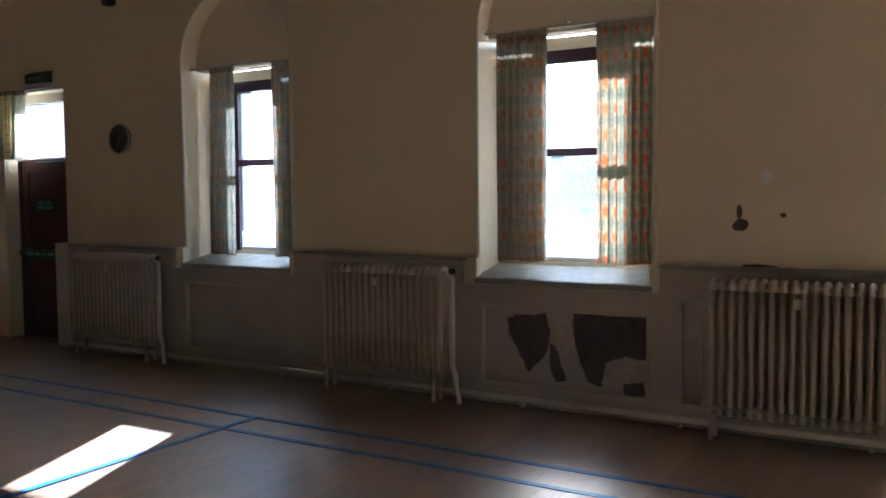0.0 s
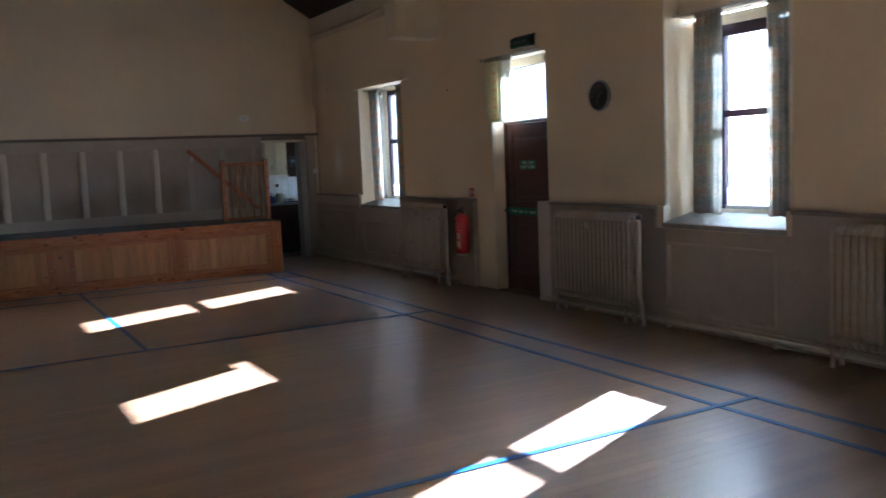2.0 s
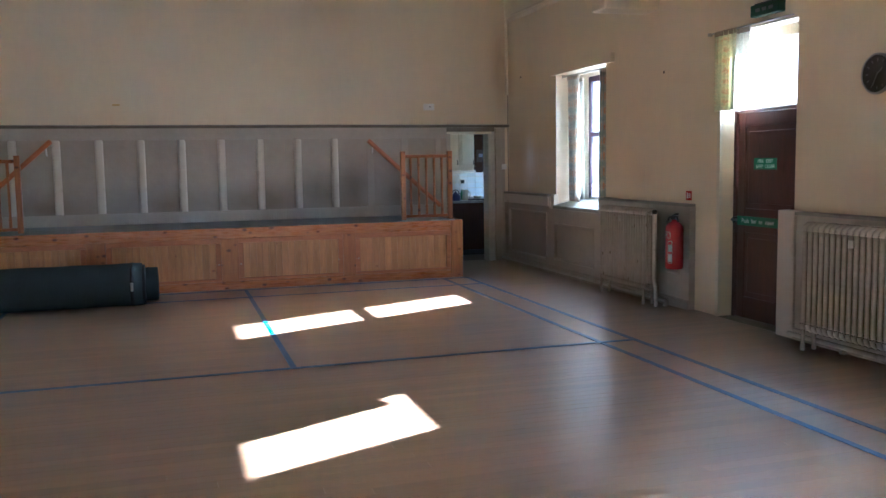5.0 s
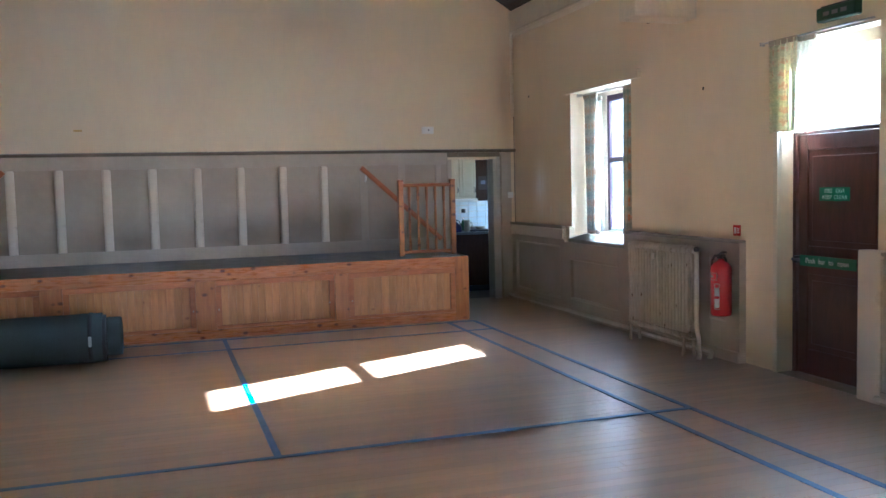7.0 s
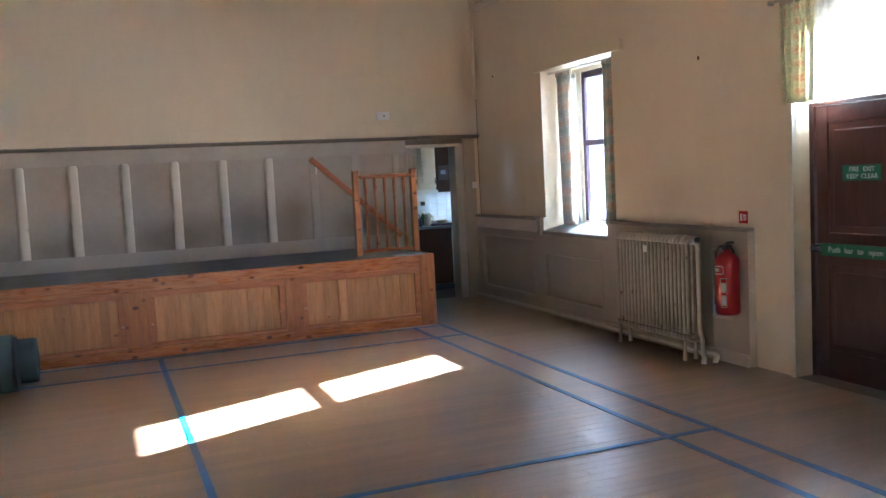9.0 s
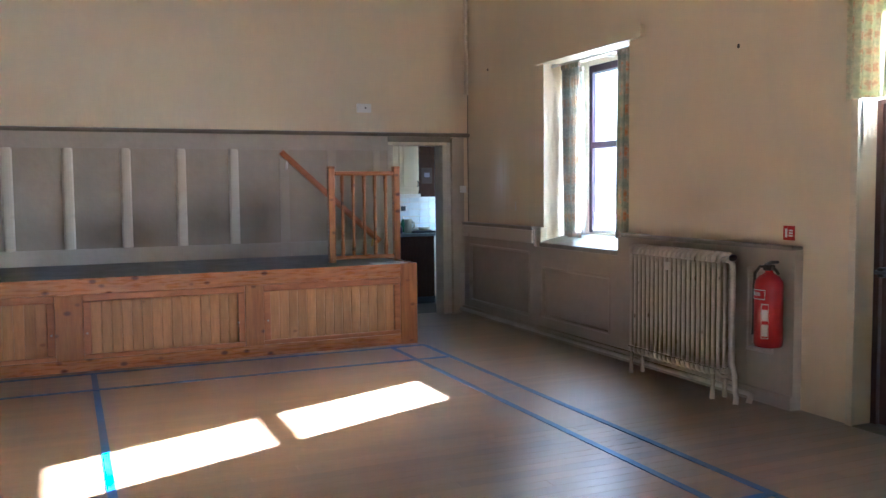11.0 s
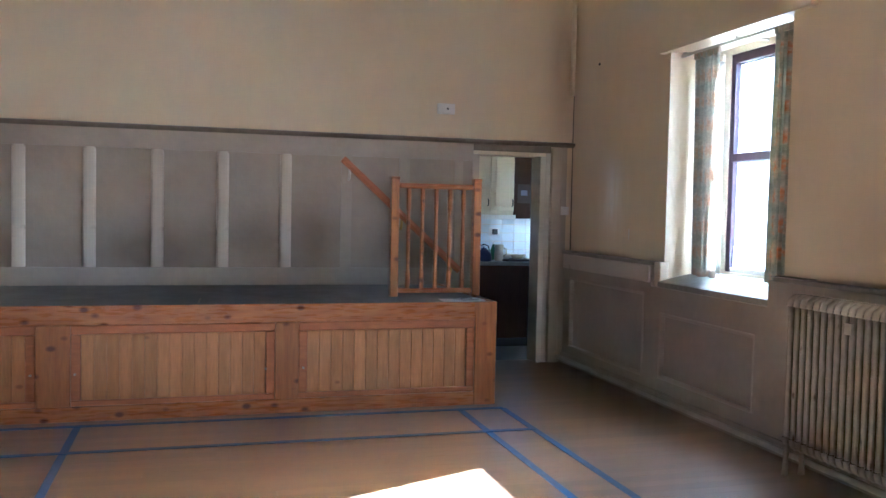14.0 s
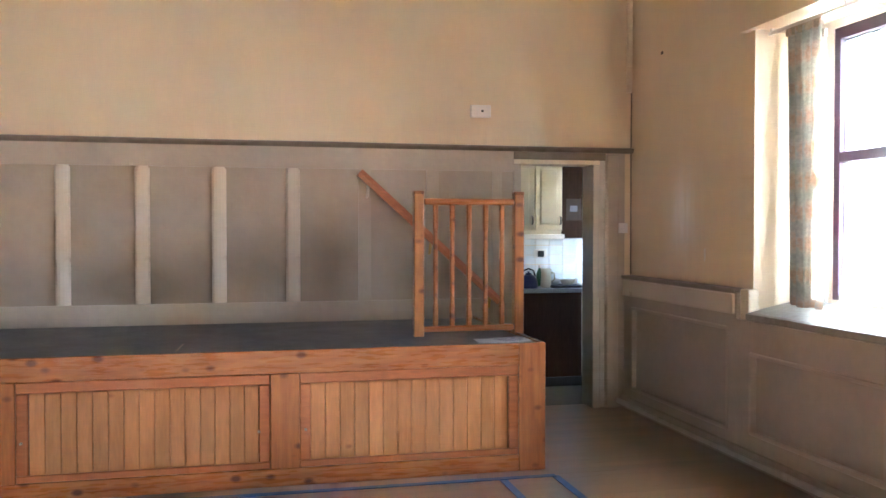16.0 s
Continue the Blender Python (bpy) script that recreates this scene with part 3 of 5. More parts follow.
# ---- windows ----
def make_window(name, a, b, y, z0, z1, left, right, label, head=0.10):
    """A maroon two-light window: frame, middle rail, two panes and a deep inner sill."""
    w = thing(name, label, "window", (0, 0, 0), kind="structure")
    f, d = 0.055, 0.07
    part("window_frame", boxes((left, left + f, y, y + d, z0, z1), (right - f, right, y, y + d, z0, z1), (left + f, right - f, y, y + d, z1 - head, z1)), MAROON, w)
    part("meeting_rail", soft_box(left + f, right - f, y - 0.012, y + 0.06, 1.92, 1.985, 0.006), MAROON, w)
    part("bottom_rail", soft_box(left + f, right - f, y + 0.002, y + 0.068, z0, z0 + 0.035, 0.006), GREY_GLOSS, w, "pale grey bottom rail")
    # Added strip: blocks low sun from the sill and shows white like bright glass.
    part("added_sun_strip", boxes((left + f, right - f, y + 0.03, y + 0.036, z0 + 0.035, 1.268)), SUN_STRIP, w, "white strip added to keep direct sun off the sill")
    for lo, hi in ((1.269, 1.92), (1.985, z1 - head)):
        pane = part("pane", boxes((left + f, right - f, y + 0.03, y + 0.036, lo, hi)), GLASS, w, "clear window glass")
        pane.visible_shadow = False
    part("lining", boxes((a, left, y - 0.01, y + 0.05, z0 - 0.05, z1 + 0.08), (right, b, y - 0.01, y + 0.05, z0 - 0.05, z1 + 0.08), (left, right, y - 0.01, y + 0.05, z1, z1 + 0.10), (left, right, y - 0.01, OUT + 0.04, z0 - 0.05, z0)), CREAM_TRIM, w)
    bm = bmesh.new()
    prism(bm, [(NORTH - 0.055, SILL_Z - 0.035), (NORTH - 0.04, SILL_Z - 0.045), (y - 0.01, SILL_Z - 0.045), (y - 0.01, SILL_Z + 0.09), (NORTH - 0.04, SILL_Z + 0.012), (NORTH - 0.055, SILL_Z + 0.002)], 'x', a, b)
    part("window_sill", bm, SILL, w, "pale worn painted sill")
    return w


make_window("window_1", -12.72, -11.24, 6.30, 1.07, 2.75, -12.42, -11.54, "maroon framed sash window in a deep square recess", 0.07)
make_window("window_2", -5.93, -4.53, 6.34, 1.08, 2.755, -5.63, -4.85, "maroon framed sash window in an arched recess")
make_window("window_3", -2.64, -1.21, 6.34, 1.08, 2.755, -2.33, -1.53, "maroon framed sash window in an arched recess")
for a, b, right_too in ((-12.72, -11.24, 0), (-5.93, -4.53, 1), (-2.64, -1.21, 1)):
    solid("trim", soft_box(a - 0.075, a + 0.02, NORTH - 0.05, NORTH + 0.03, SILL_Z - 0.045, SILL_Z + 0.16, 0.008), CREAM_TRIM, "cream plinth block beside a window sill", "trim", kind="structure")
    if right_too:
        solid("trim", soft_box(b - 0.02, b + 0.06, NORTH - 0.05, NORTH + 0.03, SILL_Z - 0.045, SILL_Z + 0.16, 0.008), CREAM_TRIM, "cream plinth block beside a window sill", "trim", kind="structure")


# ---- curtains ----
def pleated(width_top, width_bottom, height, folds, depth, lean=0.0, bow=0.0, cols=64, rows=14, seed=0):
    """A hanging pleated cloth from z = 0 down; x runs along the rail. UVs in metres of cloth."""
    rng = random.Random(seed)
    ph = [rng.uniform(-0.5, 0.5) for _ in range(folds + 2)]
    bm = bmesh.new()
    uv = bm.loops.layers.uv.new("UVMap")
    grid, uvs = [], {}
    for j in range(rows + 1):
        g = j / rows
        w = width_top + (width_bottom - width_top) * g + bow * math.sin(math.pi * g)
        line = []
        for i in range(cols + 1):
            s = i / cols
            k = s * folds
            wave = math.sin(2 * math.pi * k + ph[int(k)] * 0.8) * (0.55 + 0.45 * g) + 0.3 * math.sin(4.3 * math.pi * k + 1.7 * g + seed)
            v = bm.verts.new((s * w + lean * g, wave * depth, -height * g + 0.006 * math.sin(9 * s + seed) * g))
            uvs[v] = (s * width_top * 1.7, height * (1 - g))
            line.append(v)
        grid.append(line)
    for j in range(rows):
        for i in range(cols):
            f = bm.faces.new((grid[j][i], grid[j + 1][i], grid[j + 1][i + 1], grid[j][i + 1]))
            f.smooth = True
            for lp in f.loops:
                lp[uv].uv = uvs[lp.vert]
    return bm


def make_curtain(x, y, top, cloth, label, wt, wb, height, folds, depth, lean=0.0, bow=0.0, seed=0, group="curtains at the hall windows"):
    c = thing("curtain", label, "curtain", (x, y, top), group)
    ob = part("cloth", pleated(wt, wb, height, folds, depth, lean, bow, seed=seed), cloth, c)
    th = ob.modifiers.new("thickness", 'SOLIDIFY')
    th.thickness = 0.003
    part("heading_tape", soft_box(0.0, wt, -0.012, 0.012, -0.035, 0.012, 0.004), LINING_TAPE, c)
    return c


LINING_TAPE = material("beige_heading_tape", (0.46, 0.40, 0.31), 0.9, second=(0.38, 0.33, 0.25), scale=20, grain=0.2)
GREY_GREEN = "grey and orange plaid pleated curtain hanging open at a window"
make_curtain(-12.50, 6.02, 2.74, PLAID_FADED, "faded grey and tan plaid curtain hanging open at a window", 0.34, 0.30, 1.70, 5, 0.03, 0.06, 0.0, 1)
make_curtain(-11.46, 5.972, 2.74, PLAID, "orange and blue-green plaid curtain hanging open at a window", 0.21, 0.22, 1.67, 4, 0.028, -0.02, 0.0, 2)
make_curtain(-5.62, 6.02, 2.84, PLAID_FADED, "faded grey plaid pleated curtain hanging open at a window", 0.31, 0.32, 1.78, 5, 0.03, -0.02, 0.0, 3)
make_curtain(-4.82, 6.01, 2.84, PLAID_FADED, "faded grey plaid curtain bowed towards its window jamb", 0.29, 0.28, 1.78, 5, 0.03, 0.02, 0.03, 4)
make_curtain(-2.50, 6.02, 2.86, PLAID_LINED, GREY_GREEN, 0.43, 0.42, 1.76, 7, 0.03, 0.0, 0.0, 5)
make_curtain(-1.68, 6.02, 2.86, PLAID, "orange plaid pleated curtain glowing with the daylight behind it", 0.43, 0.42, 1.76, 7, 0.03, 0.01, 0.0, 6)
# Linings are widened and set back to keep window light off the recess sides.
make_curtain(-12.60, 6.17, 2.72, LINING, "pale lining behind a plaid curtain, set to shade the recess side", 0.27, 0.28, 1.66, 2, 0.012, 0.03, 0.0, 7, "curtain linings")
make_curtain(-5.80, 6.20, 2.80, LINING, "pale lining behind a plaid curtain, set to shade the recess side", 0.24, 0.25, 1.74, 2, 0.012, 0.0, 0.0, 8, "curtain linings")
for x0, x1, z in ((-12.70, -11.26, 2.755), (-5.90, -4.56, 2.85), (-2.61, -1.24, 2.87)):
    r = thing("curtain_rail", "slim pale curtain rail fixed under a window head", "curtain rail", (x0, 6.03, z), "curtain rails")
    part("track", soft_box(0, x1 - x0, -0.012, 0.012, 0.0, 0.022, 0.004), PIPE, r)
    for k in (0.02, (x1 - x0) / 2, x1 - x0 - 0.04):
        part("bracket", boxes((k, k + 0.02, -0.01, 0.115 if x0 > -10 else 0.27, 0.022, 0.04)), PIPE, r)

# ---- fire exit door ----
da, db = DOOR
DY = 6.10
door = thing("door_1", "dark red-brown panelled fire exit door, shut, with push bar", "door", (0, 0, 0), kind="structure")
part("leaf", boxes((da + 0.045, db - 0.03, DY + 0.012, DY + 0.05, 0.005, 2.03)), DOOR_RED, door)
for r in ((da + 0.045, da + 0.155, DY, DY + 0.02, 0.005, 2.03), (db - 0.14, db - 0.03, DY, DY + 0.02, 0.005, 2.03), (da + 0.155, db - 0.14, DY, DY + 0.02, 1.90, 2.03),
          (da + 0.155, db - 0.14, DY, DY + 0.02, 0.86, 1.10), (da + 0.155, db - 0.14, DY, DY + 0.02, 0.005, 0.22)):
    part("rail_and_stile", soft_box(*r, 0.004, 1), DOOR_RED, door)
for z0, z1 in ((0.27, 0.81), (1.15, 1.85)):
    part("raised_panel", soft_box(da + 0.20, db - 0.185, DY + 0.004, DY + 0.02, z0, z1, 0.008, 2), DOOR_RED, door)
bar = part("push_bar", tube(bmesh.new(), [(da + 0.06, DY - 0.075, 0.985), (db - 0.05, DY - 0.075, 0.985)], 0.014, 12), BLACK, door, "black push bar")
for x in (da + 0.10, db - 0.09):
    part("bar_arm", soft_box(x - 0.02, x + 0.02, DY - 0.085, DY + 0.002, 0.955, 1.015, 0.006), BLACK, bar)
part("door_frame", boxes((da - 0.0, da + 0.042, DY - 0.02, DY + 0.08, 0.0, 2.033), (db - 0.027, db, DY - 0.02, DY + 0.08, 0.0, 2.033), (da, db, DY - 0.02, DY + 0.08, 2.033, 2.058)), DOOR_RED, door)
part("fanlight_frame", boxes((da, da + 0.04, DY + 0.03, DY + 0.09, 2.059, 2.81), (db - 0.185, db, DY + 0.03, DY + 0.09, 2.059, 2.81), (da + 0.04, db - 0.185, DY + 0.03, DY + 0.09, 2.70, 2.81), (da + 0.04, db - 0.185, DY + 0.03, DY + 0.09, 2.059, 2.074)), CREAM_TRIM, door)
pane = part("fanlight_pane", boxes((da + 0.04, db - 0.185, DY + 0.055, DY + 0.061, 2.074, 2.70)), GLASS, door, "clear fanlight glass")
pane.visible_shadow = False
part("threshold", boxes((da, db, NORTH - 0.02, OUT, -0.022, 0.004)), STONE, door)
sign = thing("door_sign", "green fire exit keep clear sign on the door", "sign", (-8.36, DY - 0.002, 1.535))
part("sign_plate", boxes((-0.165, 0.165, -0.004, 0.0, -0.055, 0.055)), GREEN_SIGN, sign)
for word, at_x, at_z in (("FIRE", -0.062, 0.024), ("EXIT", 0.066, 0.024), ("KEEP", -0.078, -0.026), ("CLEAR", 0.07, -0.026)):
    lettering("sign_word", word, 0.048, SIGN_TEXT, sign, pose(at_x, -0.005, at_z, 90, 0, 0), label="pale lettering")
sign = thing("push_bar_sign", "green push bar to open sign along the bar", "sign", (-8.34, DY - 0.092, 0.985))
part("sign_plate", boxes((-0.31, 0.31, 0.0, 0.004, -0.045, 0.045)), GREEN_SIGN, sign)
for word, at_x in (("Push", -0.185), ("bar", -0.055), ("to", 0.045), ("open", 0.175)):
    lettering("sign_word", word, 0.06, SIGN_TEXT, sign, pose(at_x, -0.001, 0, 90, 0, 0), label="pale lettering")
solid("architrave", boxes((da - 0.05, da, NORTH - 0.025, NORTH + 0.02, 0.0, 2.06)), CREAM_TRIM, "cream painted wooden post beside the fire door", "trim", kind="structure")
make_curtain(-8.90, 5.90, 2.82, FLORAL, "yellow patterned curtain pushed aside from the fanlight", 0.33, 0.31, 0.76, 4, 0.02, 0.0, 0.0, 11, "fanlight curtains")
make_curtain(-8.64, 5.93, 2.81, LINING, "white net curtain gathered beside the fanlight", 0.25, 0.15, 0.765, 4, 0.014, 0.0, 0.0, 12, "fanlight curtains")
r = thing("curtain_rail", "thin rod over the fire exit fanlight", "curtain rail", (-9.03, 5.91, 2.825), "curtain rails")
part("rod", tube(bmesh.new(), [(0, 0, 0), (1.25, 0, 0)], 0.008, 8), STEEL, r)
part("rod_bracket", boxes((0.0, 0.02, -0.01, 0.03, -0.015, 0.015)), STEEL, r)
ex = thing("exit_sign", "dark green emergency exit light box over the door", "exit sign", (-8.12, NORTH, 2.93))
part("housing", soft_box(-0.20, 0.20, -0.075, 0.0, -0.055, 0.055, 0.012), DARK_GREEN, ex)
part("mount", boxes((-0.21, 0.21, -0.02, 0.0, 0.055, 0.075)), BLACK, ex)
for k in (-0.09, 0.0, 0.09):
    part("print_bar", boxes((k - 0.03, k + 0.03, -0.078, -0.0755, -0.015, 0.015)), DIAL_GREY, ex)
ck = thing("wall_clock", "round black wall clock with a dark dial", "clock", (-6.82, NORTH, 2.22))
part("case", turned([(0.145, 0.0), (0.15, -0.02), (0.148, -0.035), (0.135, -0.042), (0.128, -0.03), (0.001, -0.028)], 'y', 32), BLACK, ck)
part("rim", turned([(0.150, -0.018), (0.158, -0.024), (0.158, -0.036), (0.150, -0.046), (0.142, -0.044), (0.142, -0.036), (0.146, -0.020)], 'y', 32), STEEL, ck, "dull silver rim")
for k in range(12):
    a = k * math.pi / 6
    bm = boxes((-0.004, 0.004, -0.031, -0.029, 0.095, 0.118))
    bmesh.ops.transform(bm, matrix=Matrix.Rotation(a, 4, 'Y'), verts=bm.verts[:])
    part("hour_mark", bm, DIAL_GREY, ck)
for a, l in ((0.9, 0.065), (3.6, 0.095)):
    bm = boxes((-0.005, 0.005, -0.034, -0.032, -0.01, l))
    bmesh.ops.transform(bm, matrix=Matrix.Rotation(a, 4, 'Y'), verts=bm.verts[:])
    part("clock_hand", bm, DIAL_GREY, ck)


# ---- wainscot of the window wall ----
def make_wainscot(x0, x1, panels, ledge=True, top=1.115):
    """Grey-beige panelling: recessed field, stiles and rails proud of it, bead, ledge and skirting."""
    w = thing("wainscot", "taupe painted panelled wainscot under a dark ledge", "wainscot", (0, 0, 0), kind="structure")
    part("field", boxes((x0, x1, 5.905, NORTH + 0.002, 0.0, top - 0.02)), TAUPE, w)
    xs = [x0]
    for a, b, z0, z1 in panels:
        part("stile", boxes((xs[-1], a, 5.868, 5.906, 0.0, top - 0.02)), TAUPE, w)
        part("bottom_rail", boxes((a, b, 5.869, 5.906, 0.0, z0)), TAUPE, w)
        part("top_rail", boxes((a, b, 5.869, 5.906, z1, top - 0.02)), TAUPE, w)
        for r in ((a, b, 5.858, 5.905, z1 - 0.022, z1 + 0.004), (a, b, 5.858, 5.905, z0 - 0.004, z0 + 0.022), (a - 0.004, a + 0.02, 5.859, 5.905, z0, z1), (b - 0.02, b + 0.004, 5.859, 5.905, z0, z1)):
            part("bead", soft_box(*r, 0.006, 1), BEAD, w)
        xs.append(b)
    part("stile", boxes((xs[-1], x1, 5.868, 5.906, 0.0, top - 0.02)), TAUPE, w)
    part("skirting", soft_box(x0, x1, 5.845, 5.87, 0.0, 0.10, 0.008), TAUPE, w)
    return w


def make_ledge(x0, x1, deep=0.10):
    solid("trim", soft_box(x0, x1, NORTH - deep, NORTH + 0.002, 1.093, 1.122, 0.009), LEDGE, "dusty grey wooden dado ledge", "trim", kind="structure")


make_wainscot(WEST, -12.80, [(-14.38, -12.90, 0.17, 0.86)])
make_wainscot(-12.80, -11.30, [(-12.64, -11.42, 0.20, 0.72)], top=0.94)
make_wainscot(-11.30, -9.26, [(-9.70, -9.445, 0.36, 0.95)])
make_wainscot(-7.63, -6.01, [])
solid("trim", soft_box(-7.85, -7.63, 5.846, NORTH + 0.02, 0.0, 1.128, 0.01), BATTEN, "pale worn end board of the wainscot beside the fire door", "trim", kind="structure")
make_wainscot(-6.01, -4.47, [(-5.86, -4.62, 0.14, 0.79)], top=0.94)
make_wainscot(-4.47, -2.72, [])
make_wainscot(-2.72, -1.15, [(-2.56, -1.22, 0.14, 0.76)], top=0.94)
make_wainscot(-1.15, 0.66, [(-1.00, -0.84, 0.14, 0.88)])
for x0, x1 in ((WEST, -12.80), (-11.22, -9.26), (-7.63, -6.01), (-4.47, -2.72), (-1.15, 0.66)):
    make_ledge(x0, x1)
solid("trim", soft_box(WEST + 0.02, -12.82, 5.852, 5.90, 0.95, 1.085, 0.01), BATTEN, "pale chipped rail of the panelling", "trim", kind="structure")

# damaged plaster under a window: bare patches with ragged outlines
def ragged(cx, cz, rx, rz, seed, n=26, y=5.9, thick=0.010):
    rng = random.Random(seed)
    bm = bmesh.new()
    pts = [(cx + rx * (0.78 + 0.3 * rng.random()) * math.cos(2 * math.pi * k / n), cz + rz * (0.75 + 0.33 * rng.random()) * math.sin(2 * math.pi * k / n)) for k in range(n)]
    lo, hi = [bm.verts.new((x, y, z)) for x, z in pts], [bm.verts.new((x, y - thick, z)) for x, z in pts]
    bm.faces.new(hi)
    for i in range(n):
        j = (i + 1) % n
        bm.faces.new((lo[i], hi[i], hi[j], lo[j]))
    bmesh.ops.recalc_face_normals(bm, faces=bm.faces[:])
    return bm


dmg = thing("peeled_plaster", "peeled patches of bare dark plaster in a wainscot panel", "damaged plaster", (0, 0, 0), kind="stuff")


def torn(corners, seed, y, thick=0.006):
    """A flat flake with a torn edge through a few corners."""
    rng = random.Random(seed)
    pts = []
    for (x0, z0), (x1, z1) in zip(corners, corners[1:] + corners[:1]):
        for k in range(4):
            f = k / 4
            pts.append((x0 + (x1 - x0) * f + rng.uniform(-0.009, 0.009), z0 + (z1 - z0) * f + rng.uniform(-0.009, 0.009)))
    bm = bmesh.new()
    lo, hi = [bm.verts.new((x, y, z)) for x, z in pts], [bm.verts.new((x, y - thick, z)) for x, z in pts]
    bm.faces.new(hi)
    for i in range(len(pts)):
        j = (i + 1) % len(pts)
        bm.faces.new((lo[i], hi[i], hi[j], lo[j]))
    bmesh.ops.recalc_face_normals(bm, faces=bm.faces[:])
    bmesh.ops.triangulate(bm, faces=bm.faces[:])
    return bm


part("bare_patch", torn([(-2.35, 0.66), (-2.25, 0.70), (-2.03, 0.71), (-1.99, 0.55), (-2.02, 0.42), (-2.10, 0.33), (-2.18, 0.25), (-2.25, 0.40), (-2.34, 0.54)], 1, 5.906), PLASTER_DARK, dmg)
part("bare_patch", torn([(-2.00, 0.52), (-1.93, 0.42), (-1.87, 0.22), (-1.95, 0.20), (-2.00, 0.34)], 2, 5.9055), PLASTER_DARK, dmg)
part("bare_patch", torn([(-1.80, 0.73), (-1.225, 0.74), (-1.225, 0.42), (-1.40, 0.44), (-1.55, 0.38), (-1.59, 0.20), (-1.70, 0.23), (-1.77, 0.40), (-1.81, 0.56)], 3, 5.906), PLASTER_DARK, dmg)
part("pale_flake", torn([(-1.98, 0.70), (-1.83, 0.71), (-1.80, 0.54), (-1.81, 0.36), (-1.90, 0.38), (-1.94, 0.54)], 4, 5.903), PLASTER_PALE, dmg)
part("pale_flake", torn([(-1.55, 0.38), (-1.40, 0.44), (-1.225, 0.42), (-1.225, 0.18), (-1.45, 0.18), (-1.57, 0.23)], 5, 5.903), PLASTER_PALE, dmg)
part("bare_patch", torn([(-1.42, 0.24), (-1.27, 0.26), (-1.25, 0.18), (-1.40, 0.15)], 6, 5.8985), PLASTER_DARK, dmg)
chips = thing("wall_chips", "small flaked chips in the cream wall above a radiator", "damaged plaster", (0, 0, 0), kind="stuff")
for cx, cz, rx, rz, s, mat in ((-0.62, 1.40, 0.055, 0.05, 11, PLASTER_DARK), (-0.63, 1.49, 0.022, 0.05, 12, PLASTER_DARK), (-0.35, 1.47, 0.022, 0.018, 13, PLASTER_DARK), (-0.46, 1.72, 0.05, 0.045, 14, WHITE), (-13.33, 1.33, 0.008, 0.055, 19, WHITE),
                               (-0.50, 1.128, 0.12, 0.012, 15, PLASTER_DARK), (-14.0, 2.9, 0.02, 0.015, 16, PLASTER_DARK), (-9.9, 2.55, 0.012, 0.02, 17, PLASTER_DARK), (-10.85, 3.35, 0.05, 0.01, 18, PLASTER_DARK)):
    part("chip", ragged(cx, cz, rx, rz, s, 14, NORTH + 0.001, 0.005), mat, chips)


# ---- radiators ----
def make_radiator(x0, sections, paint, label, riser, pitch=0.0625):
    """A tall column radiator: a row of sections on feet, with a riser pipe and valve at one end."""
    r = thing("radiator", label, "radiator", (x0, 5.68, 0.0), "column radiators along the window wall")
    z0, z1 = 0.165, 1.055
    bm = bmesh.new()
    for dy in (-0.055, 0.0, 0.055):
        tube(bm, [(0, dy, z0 + 0.05), (0, dy, z1 - 0.05)], 0.32 * pitch if dy else 0.26 * pitch, 8)
    for z, s in ((z1 - 0.045, 1), (z0 + 0.045, -1)):
        tube(bm, [(0, -0.066, z - s * 0.02), (0, -0.058, z + s * 0.018), (0, -0.03, z + s * 0.036), (0, 0.03, z + s * 0.036), (0, 0.058, z + s * 0.018), (0, 0.066, z - s * 0.02)], 0.33 * pitch, 8)
        tube(bm, [(-pitch / 2, 0, z), (pitch / 2, 0, z)], 0.024, 10)
    me = mesh_of("section", bm, paint)
    for k in range(sections):
        piece("section", me, r, ((k + 0.5) * pitch, 0, 0))
    length = sections * pitch
    for x in (pitch * 0.5, length - pitch * 1.5):
        part("foot", tube(bmesh.new(), [(x, -0.05, z0 + 0.03), (x, -0.055, 0.10), (x, -0.058, 0.0)], [0.017, 0.014, 0.019], 8), paint, r)
        part("foot", tube(bmesh.new(), [(x, 0.05, z0 + 0.03), (x, 0.055, 0.10), (x, 0.057, 0.0)], [0.017, 0.014, 0.019], 8), paint, r)
    part("wall_stay", boxes((length * 0.45, length * 0.45 + 0.05, -0.085, -0.07, z1 - 0.16, z1 - 0.10)), PIPE, r)
    if riser:
        x = length + 0.05
        part("riser_pipe", tube(bmesh.new(), [(length - 0.01, 0, z1 - 0.05), (x - 0.03, 0, z1 - 0.05), (x, 0, z1 - 0.08), (x, 0, 0.28), (x + 0.03, 0.0, 0.20), (x + 0.035, 0.0, 0.08), (x + 0.06, -0.01, 0.05), (x + 0.075, -0.03, 0.0)], 0.02, 10), PIPE, r, "cream painted riser pipe")
        part("valve", turned([(0.02, 0.0), (0.028, 0.01), (0.028, 0.035), (0.012, 0.045)], 'z', 14, (x, 0, z1 - 0.05)), BLACK, r, "black valve cap")
    return r


